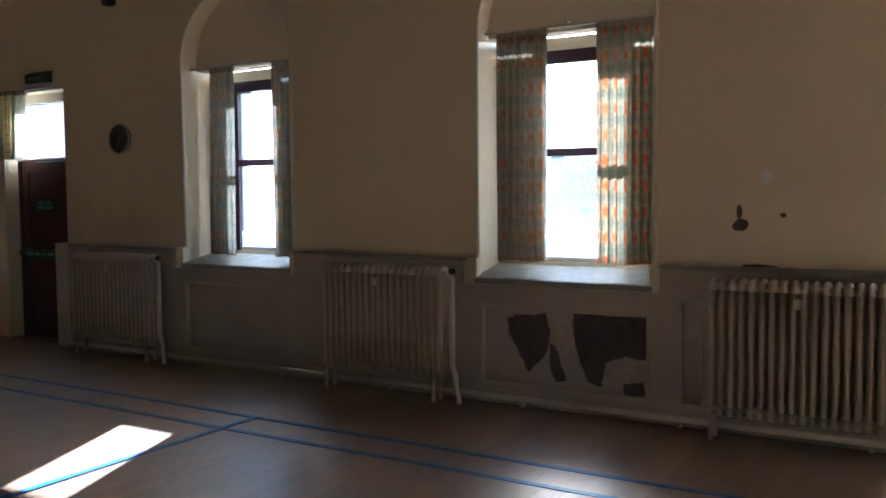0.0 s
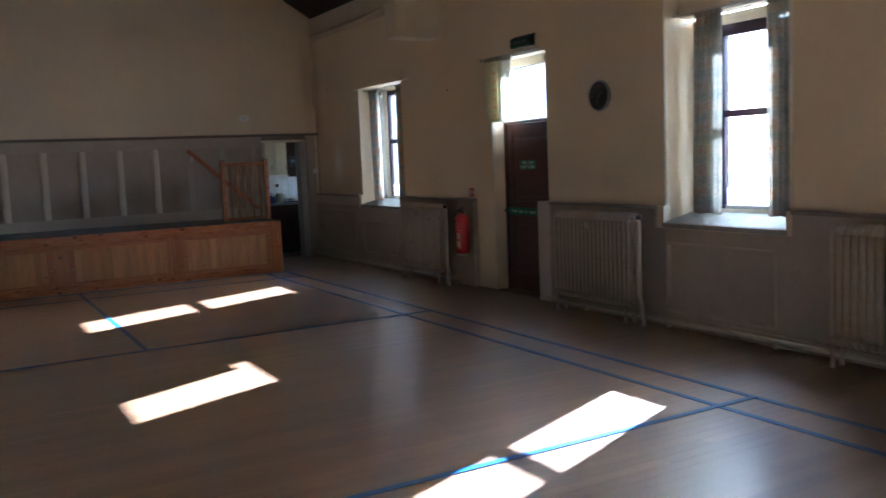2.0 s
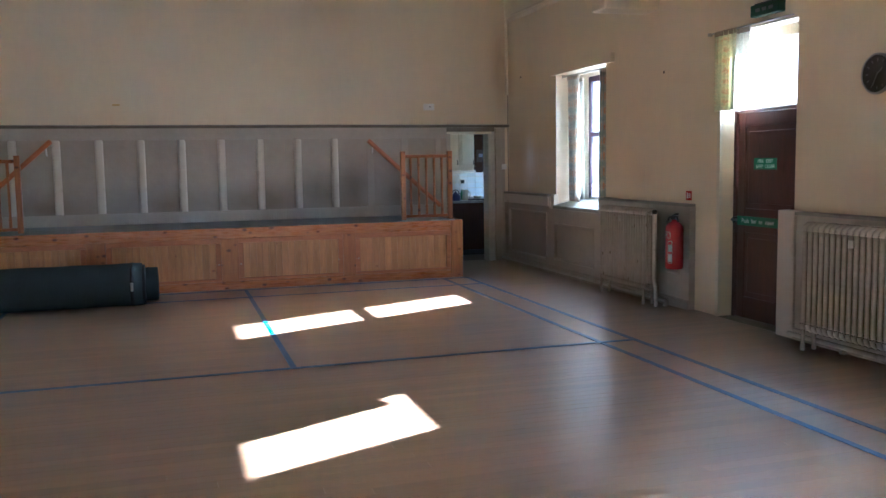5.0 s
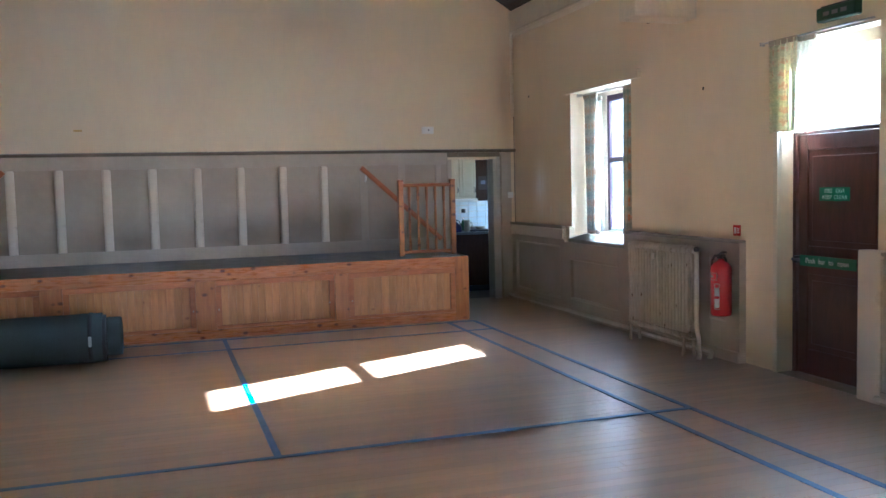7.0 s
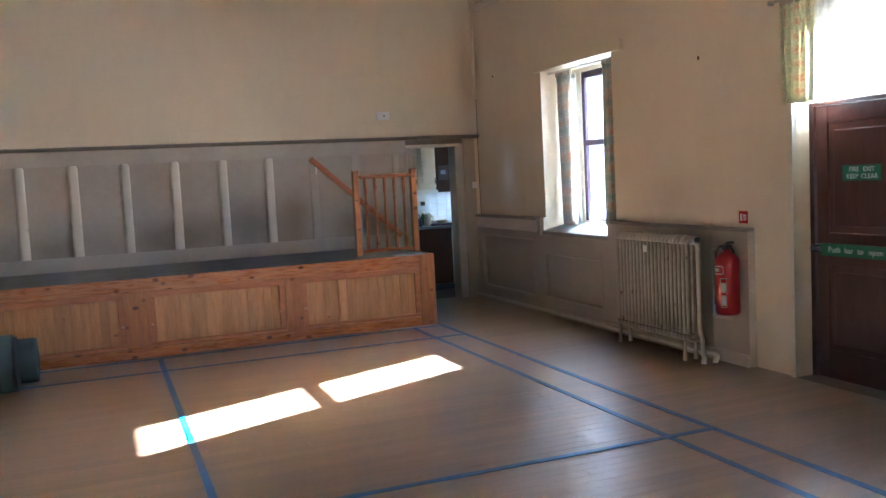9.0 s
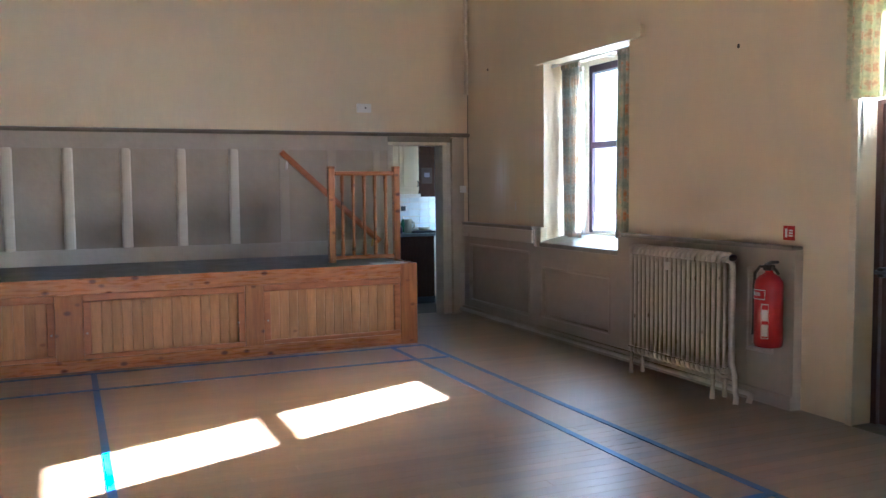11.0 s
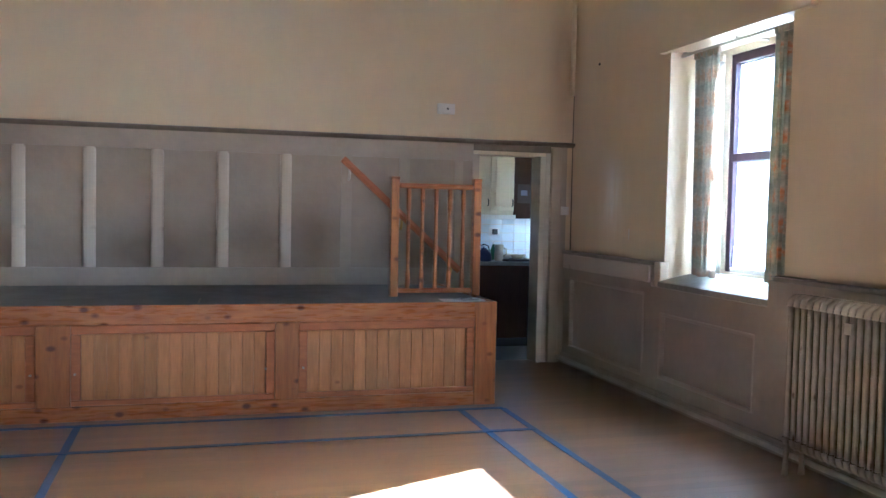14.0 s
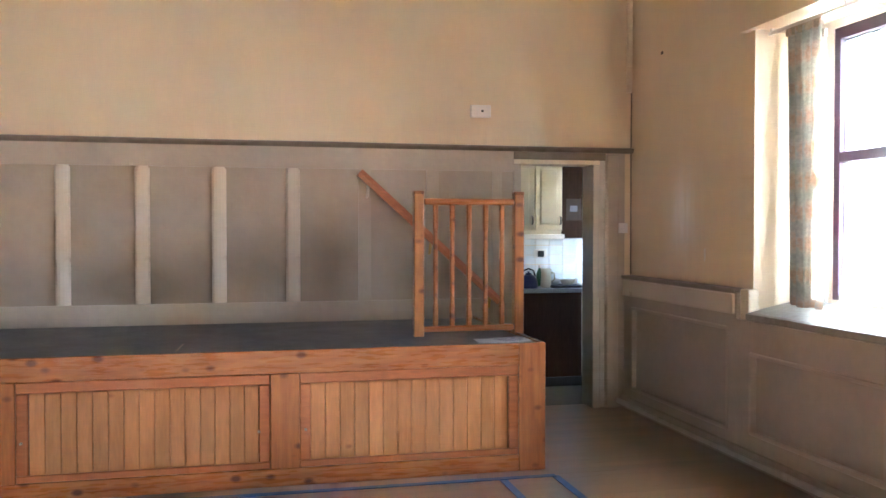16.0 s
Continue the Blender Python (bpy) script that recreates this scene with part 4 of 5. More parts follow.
make_radiator(-10.78, 20, IRON_RUST, "cream column radiator with rusty chipped enamel", True, 0.0545)
make_radiator(-7.26, 19, IRON_CREAM, "cream painted column radiator beside the fire door", True)
make_radiator(-3.96, 19, IRON_CREAM, "cream painted column radiator between two windows", True)
make_radiator(-0.76, 19, IRON_CREAM, "cream painted column radiator under flaked plaster", False)
pipe = thing("heating_pipe", "cream painted heating pipe along the foot of the wall", "pipe", (0, 0, 0))
part("pipe_run", tube(bmesh.new(), [(WEST + 0.02, 5.80, 0.06), (-9.60, 5.80, 0.06), (-9.565, 5.79, 0.055), (-9.555, 5.76, 0.0)], 0.022, 10), PIPE, pipe)
pipe = thing("heating_pipe", "cream painted heating pipe along the foot of the wall", "pipe", (0, 0, 0))
part("pipe_run", tube(bmesh.new(), [(-7.62, 5.80, 0.06), (0.64, 5.80, 0.06)], 0.022, 10), PIPE, pipe)
for k in range(7):
    part("pipe_clip", boxes((-7.0 + k * 1.2, -6.97 + k * 1.2, 5.79, 5.85, 0.0, 0.04)), PIPE, pipe)

# ---- fire extinguisher and its sign ----
fe = thing("fire_extinguisher", "red water fire extinguisher hanging on the wall", "fire extinguisher", (-9.385, 5.765, 0.43))
part("cylinder", turned([(0.065, 0.0), (0.088, 0.006), (0.095, 0.025), (0.095, 0.42), (0.090, 0.455), (0.068, 0.485), (0.035, 0.505), (0.026, 0.515), (0.026, 0.53)], 'z', 32), RED, fe)
part("valve_head", soft_box(-0.03, 0.03, -0.03, 0.03, 0.525, 0.565, 0.008), BLACK, fe)
part("squeeze_handle", tube(bmesh.new(), [(-0.03, 0, 0.56), (0.03, -0.01, 0.582), (0.10, -0.02, 0.59)], [0.014, 0.013, 0.009], 8), BLACK, fe)
part("carry_handle", tube(bmesh.new(), [(0.02, 0, 0.545), (0.07, -0.01, 0.535), (0.105, -0.02, 0.51)], [0.012, 0.012, 0.009], 8), BLACK, fe)
part("hose", tube(bmesh.new(), [(-0.02, -0.01, 0.55), (-0.07, -0.015, 0.548), (-0.11, -0.02, 0.50), (-0.118, -0.02, 0.40), (-0.116, -0.02, 0.25), (-0.12, -0.02, 0.12), (-0.126, -0.02, 0.07)], 0.011, 8), BLACK, fe)
part("wall_hook", boxes((-0.02, 0.02, 0.05, 0.115, 0.42, 0.46)), STEEL, fe)


def curved_label(r, a0, a1, z0, z1, thick=0.0015, n=10):
    bm = bmesh.new()
    rings = []
    for k in range(n + 1):
        a = a0 + (a1 - a0) * k / n
        c, s = math.sin(a), -math.cos(a)
        rings.append([bm.verts.new((c * q, s * q, z)) for q, z in ((r, z0), (r, z1), (r + thick, z1), (r + thick, z0))])
    for one, two in zip(rings, rings[1:]):
        for i in range(4):
            bm.faces.new((one[i], two[i], two[(i + 1) % 4], one[(i + 1) % 4]))
    bm.faces.new(rings[0][::-1])
    bm.faces.new(rings[-1])
    bmesh.ops.recalc_face_normals(bm, faces=bm.faces[:])
    return bm


for a0, a1, z0, z1 in ((-0.75, 0.55, 0.396, 0.400), (-0.75, 0.55, 0.334, 0.338), (-0.75, -0.72, 0.334, 0.40), (0.52, 0.55, 0.334, 0.40), (0.28, 0.80, 0.30, 0.304), (0.28, 0.80, 0.07, 0.074), (0.28, 0.30, 0.07, 0.30), (0.78, 0.80, 0.07, 0.30)):
    part("label_line", curved_label(0.0952, a0, a1, z0, z1), SIGN_TEXT, fe)
for z0, z1 in ((0.085, 0.165), (0.19, 0.265)):
    part("label", curved_label(0.0952, 0.33, 0.75, z0, z1), PAPER, fe, "white printed label")
for k, ch in enumerate("WATER"):
    a = -0.60 + k * 0.17
    lettering("label_letter", ch, 0.034, SIGN_TEXT, fe, pose(0.0956 * math.sin(a), -0.0956 * math.cos(a), 0.367, 90, 0, math.degrees(a)), 0.0006)
sg = thing("extinguisher_sign", "small red fire extinguisher sign on the wall", "sign", (-9.385, NORTH, 1.205))
part("sign_plate", boxes((-0.05, 0.05, -0.006, 0.0, -0.05, 0.05)), RED, sg)
part("pictogram", boxes((-0.032, -0.012, -0.008, -0.0055, -0.03, 0.03)), PAPER, sg)
for k in (0.018, 0.0, -0.018):
    part("print_bar", boxes((0.002, 0.036, -0.008, -0.0055, k - 0.005, k + 0.005)), PAPER, sg)

# plain unseen windows, added behind the start of the walk for fill light
def fill_window(k, frame_rows, pane_rows):
    w = thing("window_%d" % k, "plain tall maroon framed window added behind the walk for fill light", "window", (0, 0, 0), kind="structure")
    part("window_frame", boxes(*frame_rows), MAROON, w)
    for r in pane_rows:
        pane = part("pane", boxes(r), GLASS, w)
        pane.visible_shadow = False


for k, (a, b) in enumerate(FILL_WINDOWS):
    y, z0, z1 = 6.15, SILL_Z, 3.45
    fill_window(k + 4, ((a, a + 0.06, y, y + 0.07, z0, z1), (b - 0.06, b, y, y + 0.07, z0, z1), (a + 0.06, b - 0.06, y, y + 0.07, z0, z0 + 0.06), (a + 0.06, b - 0.06, y, y + 0.07, z1 - 0.06, z1), (a + 0.06, b - 0.06, y, y + 0.07, 1.95, 2.01)),
                 ((a + 0.06, b - 0.06, y + 0.03, y + 0.036, z0 + 0.06, 1.95), (a + 0.06, b - 0.06, y + 0.03, y + 0.036, 2.01, z1 - 0.06)))

# ---- panelling of the stage end wall ----
PX = WEST
# Thin pale strip laid over the ledge beside the first window.
solid("trim", soft_box(-11.235, -10.93, NORTH - 0.106, NORTH + 0.001, 1.1225, 1.129, 0.003), GREY_GLOSS, "thin pale strip on the end of the dado ledge", "trim", kind="structure")
pan = thing("stage_panelling", "taupe painted boarded panelling with upright battens behind the stage", "panelling", (0, 0, 0), kind="structure")
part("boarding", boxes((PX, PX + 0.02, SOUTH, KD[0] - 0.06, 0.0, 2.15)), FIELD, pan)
part("top_board", boxes((PX + 0.018, PX + 0.038, SOUTH, KD[0] - 0.06, 1.985, 2.15)), TAUPE, pan)
part("bottom_board", boxes((PX + 0.018, PX + 0.038, SOUTH, 4.76, 0.0, 0.945)), TAUPE, pan)
bm = bmesh.new()
bead = [(0.0, -0.054), (0.026, -0.05), (0.040, -0.036), (0.046, -0.014), (0.046, 0.014), (0.040, 0.036), (0.026, 0.05), (0.0, 0.054)]
prism(bm, bead, 'z', 0.0, 1.02)
prism(bm, [(x * 0.7, y * 0.8) for x, y in bead], 'z', 1.02, 1.035)
batten_me = mesh_of("batten", bm, BATTEN)
for k in range(-6, 7):
    y = 1.42 + 0.557 * k
    if SOUTH + 0.1 < y < 3.4:
        piece("batten", batten_me, pan, (PX + 0.018, y, 0.95))
for y0, y1 in ((3.60, 3.70), (4.15, 4.25), (4.70, 4.78)):
    part("flat_stile", boxes((PX + 0.018, PX + 0.034, y0, y1, 0.93, 1.99)), TAUPE, pan)
bm = bmesh.new()
prism(bm, [(PX, 2.15), (PX + 0.03, 2.152), (PX + 0.05, 2.175), (PX + 0.052, 2.19), (PX, 2.20)], 'y', SOUTH, NORTH)
solid("trim", bm, RAIL_DARK, "dark moulded rail on top of the panelling", "trim", kind="structure")
part("corner_panel", boxes((PX, PX + 0.02, KD[1] + 0.22, 5.87, 0.0, 2.15)), TAUPE, pan)

# kitchen doorway: deep moulded frame
fr = thing("door_2", "open kitchen doorway with a grey moulded frame", "doorway", (0, 0, 0), kind="structure")
part("jamb", boxes((WEST - 0.2, WEST + 0.03, KD[0] - 0.06, KD[0] + 0.004, 0.0, 2.05)), TAUPE, fr)
part("jamb", soft_box(WEST - 0.19, WEST + 0.05, KD[1] - 0.008, KD[1] + 0.05, 0.0, 2.05, 0.008), GREY_GLOSS, fr)
part("architrave", soft_box(WEST, WEST + 0.035, KD[1] + 0.05, KD[1] + 0.11, 0.0, 2.09, 0.012), GREY_GLOSS, fr)
part("architrave", soft_box(WEST, WEST + 0.065, KD[1] + 0.11, KD[1] + 0.22, 0.0, 2.14, 0.014), TAUPE, fr)
part("head", boxes((WEST - 0.2, WEST + 0.05, KD[0] - 0.06, KD[1] + 0.05, 2.05, 2.085)), CREAM_TRIM, fr)
part("head_board", soft_box(WEST, WEST + 0.04, KD[0] - 0.06, KD[1] + 0.11, 2.085, 2.15, 0.008), RAIL_DARK, fr)

# corner conduit, alarm, switch, wall mark
cd = thing("conduit", "brown painted pipe dropping down the corner of the wall", "pipe", (0, 0, 0))
part("drop_pipe", tube(bmesh.new(), [(WEST + 0.06, NORTH - 0.05, 2.66), (WEST + 0.06, NORTH - 0.05, 3.78), (WEST + 0.09, NORTH - 0.05, 3.84), (WEST + 0.16, NORTH - 0.06, 3.86), (-10.36, NORTH - 0.07, 3.86)], 0.024, 10), CREAM_TRIM, cd)
part("cable", tube(bmesh.new(), [(WEST + 0.02, NORTH - 0.012, 2.68), (WEST + 0.015, NORTH - 0.012, 2.2), (WEST + 0.02, NORTH - 0.012, 1.125)], 0.006, 6), RAIL_DARK, cd, "thin brown cable")
bx = thing("alarm_box", "small white alarm sounder box on the gable wall", "alarm box", (WEST, 4.60, 2.47))
part("cover", soft_box(0.0, 0.045, -0.085, 0.085, -0.05, 0.05, 0.008), WHITE, bx)
part("button", turned([(0.010, 0.045), (0.010, 0.049), (0.004, 0.05)], 'x', 12, (0, 0.01, 0)), BLACK, bx)
sw = thing("light_switch", "white plastic light switch beside the kitchen doorway", "light switch", (WEST + 0.02, 5.855, 1.52))
part("plate", soft_box(0.0, 0.012, -0.042, 0.042, -0.042, 0.042, 0.004), WHITE, sw)
part("rocker", soft_box(0.012, 0.018, -0.012, 0.012, -0.018, 0.018, 0.002), WHITE, sw)
mk = thing("wall_hook", "tiny brass hook high on the gable wall", "hook", (WEST, 0.0, 2.48))
part("hook_plate", soft_box(0.0, 0.012, -0.05, 0.05, -0.012, 0.012, 0.004), BRASS, mk)

# ---- stage ----
SX, S0, S1, SZ = -12.83, -1.86, 4.56, 0.805
DZ = 0.788
stage = thing("stage", "low stage with orange varnished pine front and dark grey deck", "stage", (0, 0, 0))
part("deck", soft_box(WEST + 0.04, SX - 0.031, S0 + 0.028, S1 - 0.03, DZ - 0.06, DZ, 0.004), DECK, stage, "dark grey worn deck covering")
part("body", boxes((WEST + 0.04, SX - 0.06, S0 + 0.04, S1 - 0.03, 0.0, DZ - 0.06)), SUBFLOOR, stage)
part("top_rail", soft_box(SX - 0.03, SX, S0, S1 - 0.175, 0.665, SZ - 0.004, 0.005), PINE, stage)
part("bottom_rail", soft_box(SX - 0.03, SX, S0, S1 - 0.175, 0.0, 0.105, 0.005), PINE, stage)
part("end_stile", soft_box(SX - 0.03, SX + 0.002, S1 - 0.175, S1, 0.0, SZ - 0.003, 0.006), PINE_UP, stage)
part("end_panel", boxes((WEST + 0.04, SX - 0.03, S1 - 0.028, S1 - 0.002, 0.0, SZ - 0.004)), PINE, stage)
part("end_panel", boxes((WEST + 0.04, SX - 0.03, S0, S0 + 0.026, 0.0, SZ - 0.004)), PINE, stage)
stiles = [(-1.86, -1.71), (-0.345, -0.115), (1.27, 1.49), (2.865, 3.035), (4.385, 4.385)]
for a, b in stiles[:-1]:
    part("stile", soft_box(SX - 0.03, SX + 0.001, a, b, 0.105, 0.665, 0.005), PINE_UP, stage)
board_w = 0.0845
bm = bmesh.new()
prism(bm, [(0.0, 0.0003), (0.0115, 0.0003), (0.016, 0.0045), (0.016, board_w - 0.0045), (0.0115, board_w - 0.0003), (0.0, board_w - 0.0003)], 'z', 0.0, 0.46)
board_me = mesh_of("board", bm, PINE_PALE)
for (a0, a), (b, b1) in zip(stiles, stiles[1:]):
    m = 0.065
    for r in ((a, b, 0.60, 0.665), (a, b, 0.105, 0.145)):
        part("panel_moulding", soft_box(SX - 0.032, SX - 0.006, r[0], r[1], r[2], r[3], 0.008), PINE_TRIM, stage)
    for r in ((a, a + m), (b - m, b)):
        part("panel_moulding", soft_box(SX - 0.032, SX - 0.007, r[0], r[1], 0.145, 0.60, 0.008), PINE_TRIM, stage)
    n = round((b - a - 2 * m) / board_w)
    w = (b - a - 2 * m) / n
    for k in range(n):
        ob = piece("board", board_me, stage, (SX - 0.045, a + m + k * w, 0.143))
        ob.scale = (1, w / board_w, 1)
for y in (2.80, 3.07, 1.24, 1.52, -0.10):
    part("stud", turned([(0.008, -0.004), (0.008, 0.006), (0.003, 0.010)], 'x', 10, (SX + 0.002, y, 0.33)), STEEL, stage, "small steel stud")
st = thing("deck_scratch", "short white scuff across the stage deck", "scuff", (-13.25, 2.32, DZ))
bm = bmesh.new()
prism(bm, [(0.22, 0.0), (0.22, 0.014), (-0.10, 0.03), (-0.10, 0.02)], 'z', 0.0, 0.002)
part("scuff_line", bm, PLASTER_PALE, st)
pp = thing("paper_sheets", "loose printed paper sheets lying on the stage edge", "paper", (-13.08, 4.37, DZ))
for k, (dx, dy, a) in enumerate(((0, 0, 8), (0.02, -0.05, -4), (-0.01, 0.04, 20))):
    bm = boxes((-0.105, 0.105, -0.148, 0.148, 0.001 + k * 0.0015, 0.002 + k * 0.0015))
    bmesh.ops.transform(bm, matrix=pose(dx, dy, 0, 0, 0, a), verts=bm.verts[:])
    part("sheet", bm, PAPER, pp)
for k in range(6):
    bm = boxes((-0.08 + k * 0.028, -0.07 + k * 0.028, -0.10, 0.09 - 0.02 * (k % 3), 0.0052, 0.0058))
    bmesh.ops.transform(bm, matrix=pose(-0.01, 0.04, 0, 0, 0, 20), verts=bm.verts[:])
    part("print_bar", bm, INK, pp)


# ---- stage balustrades and wall handrails ----
def make_balustrade(y0, y1):
    b = thing("balustrade", "orange pine balustrade with turned balusters on the stage", "balustrade", (-13.40, y0, DZ), "stage balustrades")
    L = y1 - y0
    for y in (0.0, L):
        post = part("newel_post", soft_box(-0.033, 0.033, y - 0.034, y + 0.034, 0.0, 0.965, 0.006), PINE_UP, b)
        part("post_cap", soft_box(-0.036, 0.036, y - 0.037, y + 0.037, 0.955, 0.98, 0.008), PINE_UP, post)
    part("handrail", soft_box(-0.03, 0.03, 0.034, L - 0.034, 0.885, 0.93, 0.012), PINE, b)
    part("base_rail", soft_box(-0.02, 0.02, 0.034, L - 0.034, 0.03, 0.07, 0.005), PINE, b)
    bm = bmesh.new()
    prof = [(0.018, 0.07), (0.018, 0.20), (0.013, 0.23), (0.0165, 0.45), (0.013, 0.70), (0.018, 0.73), (0.018, 0.885)]
    rings = []
    for r, h in prof:
        rings.append([bm.verts.new((sx * r, sy * r, h)) for sx, sy in ((-1, -.55), (-.55, -1), (.55, -1), (1, -.55), (1, .55), (.55, 1), (-.55, 1), (-1, .55))])
    for one, two in zip(rings, rings[1:]):
        for i in range(8):
            bm.faces.new((one[i], one[(i + 1) % 8], two[(i + 1) % 8], two[i]))
    me = mesh_of("baluster", bm, PINE_UP)
    for k in range(5):
        piece("baluster", me, b, (0, L * (k + 1) / 6, 0))
    return b


make_balustrade(3.86, 4.56)
make_balustrade(-1.82, -1.14)


def make_handrail(ya, za, yb, zb):
    h = thing("wall_handrail", "sloping orange pine handrail on metal brackets", "handrail", (WEST + 0.02, ya, za), "wall handrails")
    d = Vector((0, yb - ya, zb - za))
    up = Vector((0, -d.z, d.y)).normalized()
    up = up if up.z > 0 else -up
    bm = bmesh.new()
    sec = [(-0.022, -0.032), (0.022, -0.032), (0.028, 0.0), (0.020, 0.032), (-0.020, 0.032), (-0.028, 0.0)]
    lo = [bm.verts.new(Vector((0.075 + s, 0, 0)) + up * u) for s, u in sec]
    hi = [bm.verts.new(Vector((0.075 + s, 0, 0)) + up * u + d) for s, u in sec]
    bm.faces.new(lo)
    bm.faces.new(hi[::-1])
    for i in range(6):
        bm.faces.new((lo[i], hi[i], hi[(i + 1) % 6], lo[(i + 1) % 6]))
    bmesh.ops.recalc_face_normals(bm, faces=bm.faces[:])
    part("rail", bm, PINE_TRIM, h)
    for f in (0.06, 0.5, 0.93):
        p = d * f
        part("bracket", tube(bmesh.new(), [(0.0, p.y, p.z - 0.13), (0.04, p.y, p.z - 0.12), (0.075, p.y, p.z - 0.035)], 0.012, 8), WHITE if f < 0.1 else BRASS, h, "pale painted bracket" if f < 0.1 else "brass bracket")
    return h


make_handrail(3.60, 1.955, 4.74, 0.925)
make_handrail(-0.86, 1.975, -2.0, 0.945)

# ---- rolled mat ----
roll = thing("rolled_mat", "dark green rolled-up carpet mat lying before the stage", "rolled mat", (-11.98, 0.36, 0.0))
R = 0.245
bm = bmesh.new()
ring = lambda y, f: [bm.verts.new((R * f * math.cos(a), y, R + R * f * math.sin(a))) for a in (2 * math.pi * k / 48 for k in range(48))]
rows_ = [ring(-0.03 - 2.2 * k / 12, 1.0 + 0.012 * math.sin(k * 2.1)) for k in range(13)]
for one, two in zip(rows_, rows_[1:]):
    for k in range(48):
        f = bm.faces.new((one[k], one[(k + 1) % 48], two[(k + 1) % 48], two[k]))
        f.smooth = True
bm.faces.new(rows_[-1])
bm.faces.new(rows_[0][::-1])
bmesh.ops.recalc_face_normals(bm, faces=bm.faces[:])
part("mat_outside", bm, ROLL, roll)
bm = bmesh.new()
turns, seg = 6, 30
prev = None
for k in range(turns * seg + 1):
    a = 2 * math.pi * k / seg
    r0 = 0.03 + (R - 0.045) * k / (turns * seg)
    c, s = math.cos(a), math.sin(a)
    cur = [bm.verts.new((c * q, y, R + s * q)) for q, y in ((r0, -0.031), (r0, 0.0), (r0 + 0.019, 0.0), (r0 + 0.019, -0.031))]
    if prev:
        for i in range(4):
            bm.faces.new((prev[i], cur[i], cur[(i + 1) % 4], prev[(i + 1) % 4]))
    prev = cur
bmesh.ops.recalc_face_normals(bm, faces=bm.faces[:])
part("rolled_end", bm, ROLL_END, roll, "black rolled end of the mat")
part("strap", turned([(R + 0.002, -0.16), (R + 0.008, -0.158), (R + 0.008, -0.122), (R + 0.002, -0.12)], 'y', 48, (0, 0, R)), ROLL_END, roll, "black strap round the mat")
part("buckle", soft_box(R - 0.0, R + 0.014, -0.155, -0.125, R - 0.05, R + 0.05, 0.004), STEEL, roll)
core = thing("mat_core", "dark tube end standing out behind the rolled mat", "mat roller", (-12.30, 0.50, 0.0))
part("core_tube", turned([(0.19, -1.8), (0.20, -0.03), (0.195, -0.005), (0.15, 0.0), (0.14, -0.03)], 'y', 32, (0, 0, 0.20)), ROLL, core)

# ---- kitchen seen through the doorway ----
KW, KE, KS, KN = -17.2, WEST - 0.18, 3.6, 7.4
solid("kitchen_floor", boxes((KW, KE - 0.002, KS, KN, -0.30, -0.006)), KITCHEN_FLOOR, "grey vinyl kitchen floor", "floor", kind="structure")
solid("kitchen_ceiling", boxes((KW, KE - 0.002, KS, KN, 2.6, 2.7)), CREAM, "plain kitchen ceiling", "ceiling", kind="structure")
solid("wall_kitchen_west", boxes((KW - 0.1, KW, KS - 0.1, KN + 0.1, -0.3, 2.7)), CREAM, "plain kitchen wall", "wall", kind="structure")
solid("wall_kitchen_south", boxes((KW, KE - 0.002, KS - 0.1, KS, -0.3, 2.7)), CREAM, "plain kitchen wall", "wall", kind="structure")
solid("wall_kitchen_north", boxes((KW, KE - 0.002, KN, KN + 0.25, -0.3, 2.7)), CREAM, "plain kitchen wall", "wall", kind="structure")
solid("wall_kitchen_east", boxes((KE - 0.002, WEST - 0.002, OUT, 6.7, -0.3, 2.7), (KE - 0.002, WEST - 0.002, 7.3, KN + 0.25, -0.3, 2.7), (KE - 0.002, WEST - 0.002, 6.7, 7.3, -0.3, 1.0), (KE - 0.002, WEST - 0.002, 6.7, 7.3, 2.4, 2.7)), CREAM, "plain kitchen wall with a window opening", "wall", kind="structure")
# Unseen window, placed where it lights the tiles but not the door jamb.
kwin = thing("window_6", "plain white framed kitchen window, unseen, placed to light the tiles", "window", (0, 0, 0), kind="structure")
part("window_frame", boxes((KE + 0.05, KE + 0.10, 6.7, 6.75, 1.0, 2.4), (KE + 0.05, KE + 0.10, 7.25, 7.3, 1.0, 2.4), (KE + 0.05, KE + 0.10, 6.75, 7.25, 1.0, 1.05), (KE + 0.05, KE + 0.10, 6.75, 7.25, 2.35, 2.4)), WHITE, kwin)
kpane = part("pane", boxes((KE + 0.072, KE + 0.078, 6.75, 7.25, 1.05, 2.35)), GLASS, kwin, "clear window glass")
kpane.visible_shadow = False
cu = thing("kitchen_counter", "brown kitchen counter with a grey worktop", "kitchen counter", (-15.55, 4.6, 0.0))
part("front_panel", soft_box(-0.62, 0.0, 0.0, 1.30, 0.0, 0.90, 0.006), KITCHEN_BROWN, cu)
part("worktop", soft_box(-0.66, 0.02, -0.01, 1.32, 0.902, 0.94, 0.008), WORKTOP, cu)
part("plinth", boxes((0.001, 0.008, 0.0, 1.30, 0.0, 0.09)), BLACK, cu)
PART_X = -16.21
wl = thing("splashback", "white tiled splashback behind the kitchen counter", "tiled wall", (PART_X, 4.6, 0.0), kind="structure")
part("backing", boxes((-0.10, -0.008, 0.0, 2.80, 0.0, 2.6)), CREAM, wl)
bm = bmesh.new()
box(bm, -0.008, 0.0, 0.002, 0.147, 0.002, 0.097)
tile_me = mesh_of("tile", bm, TILE)
for i in range(13):
    for j in range(5):
        piece("tile", tile_me, wl, (0.0, 0.15 * i, 0.945 + 0.10 * j))
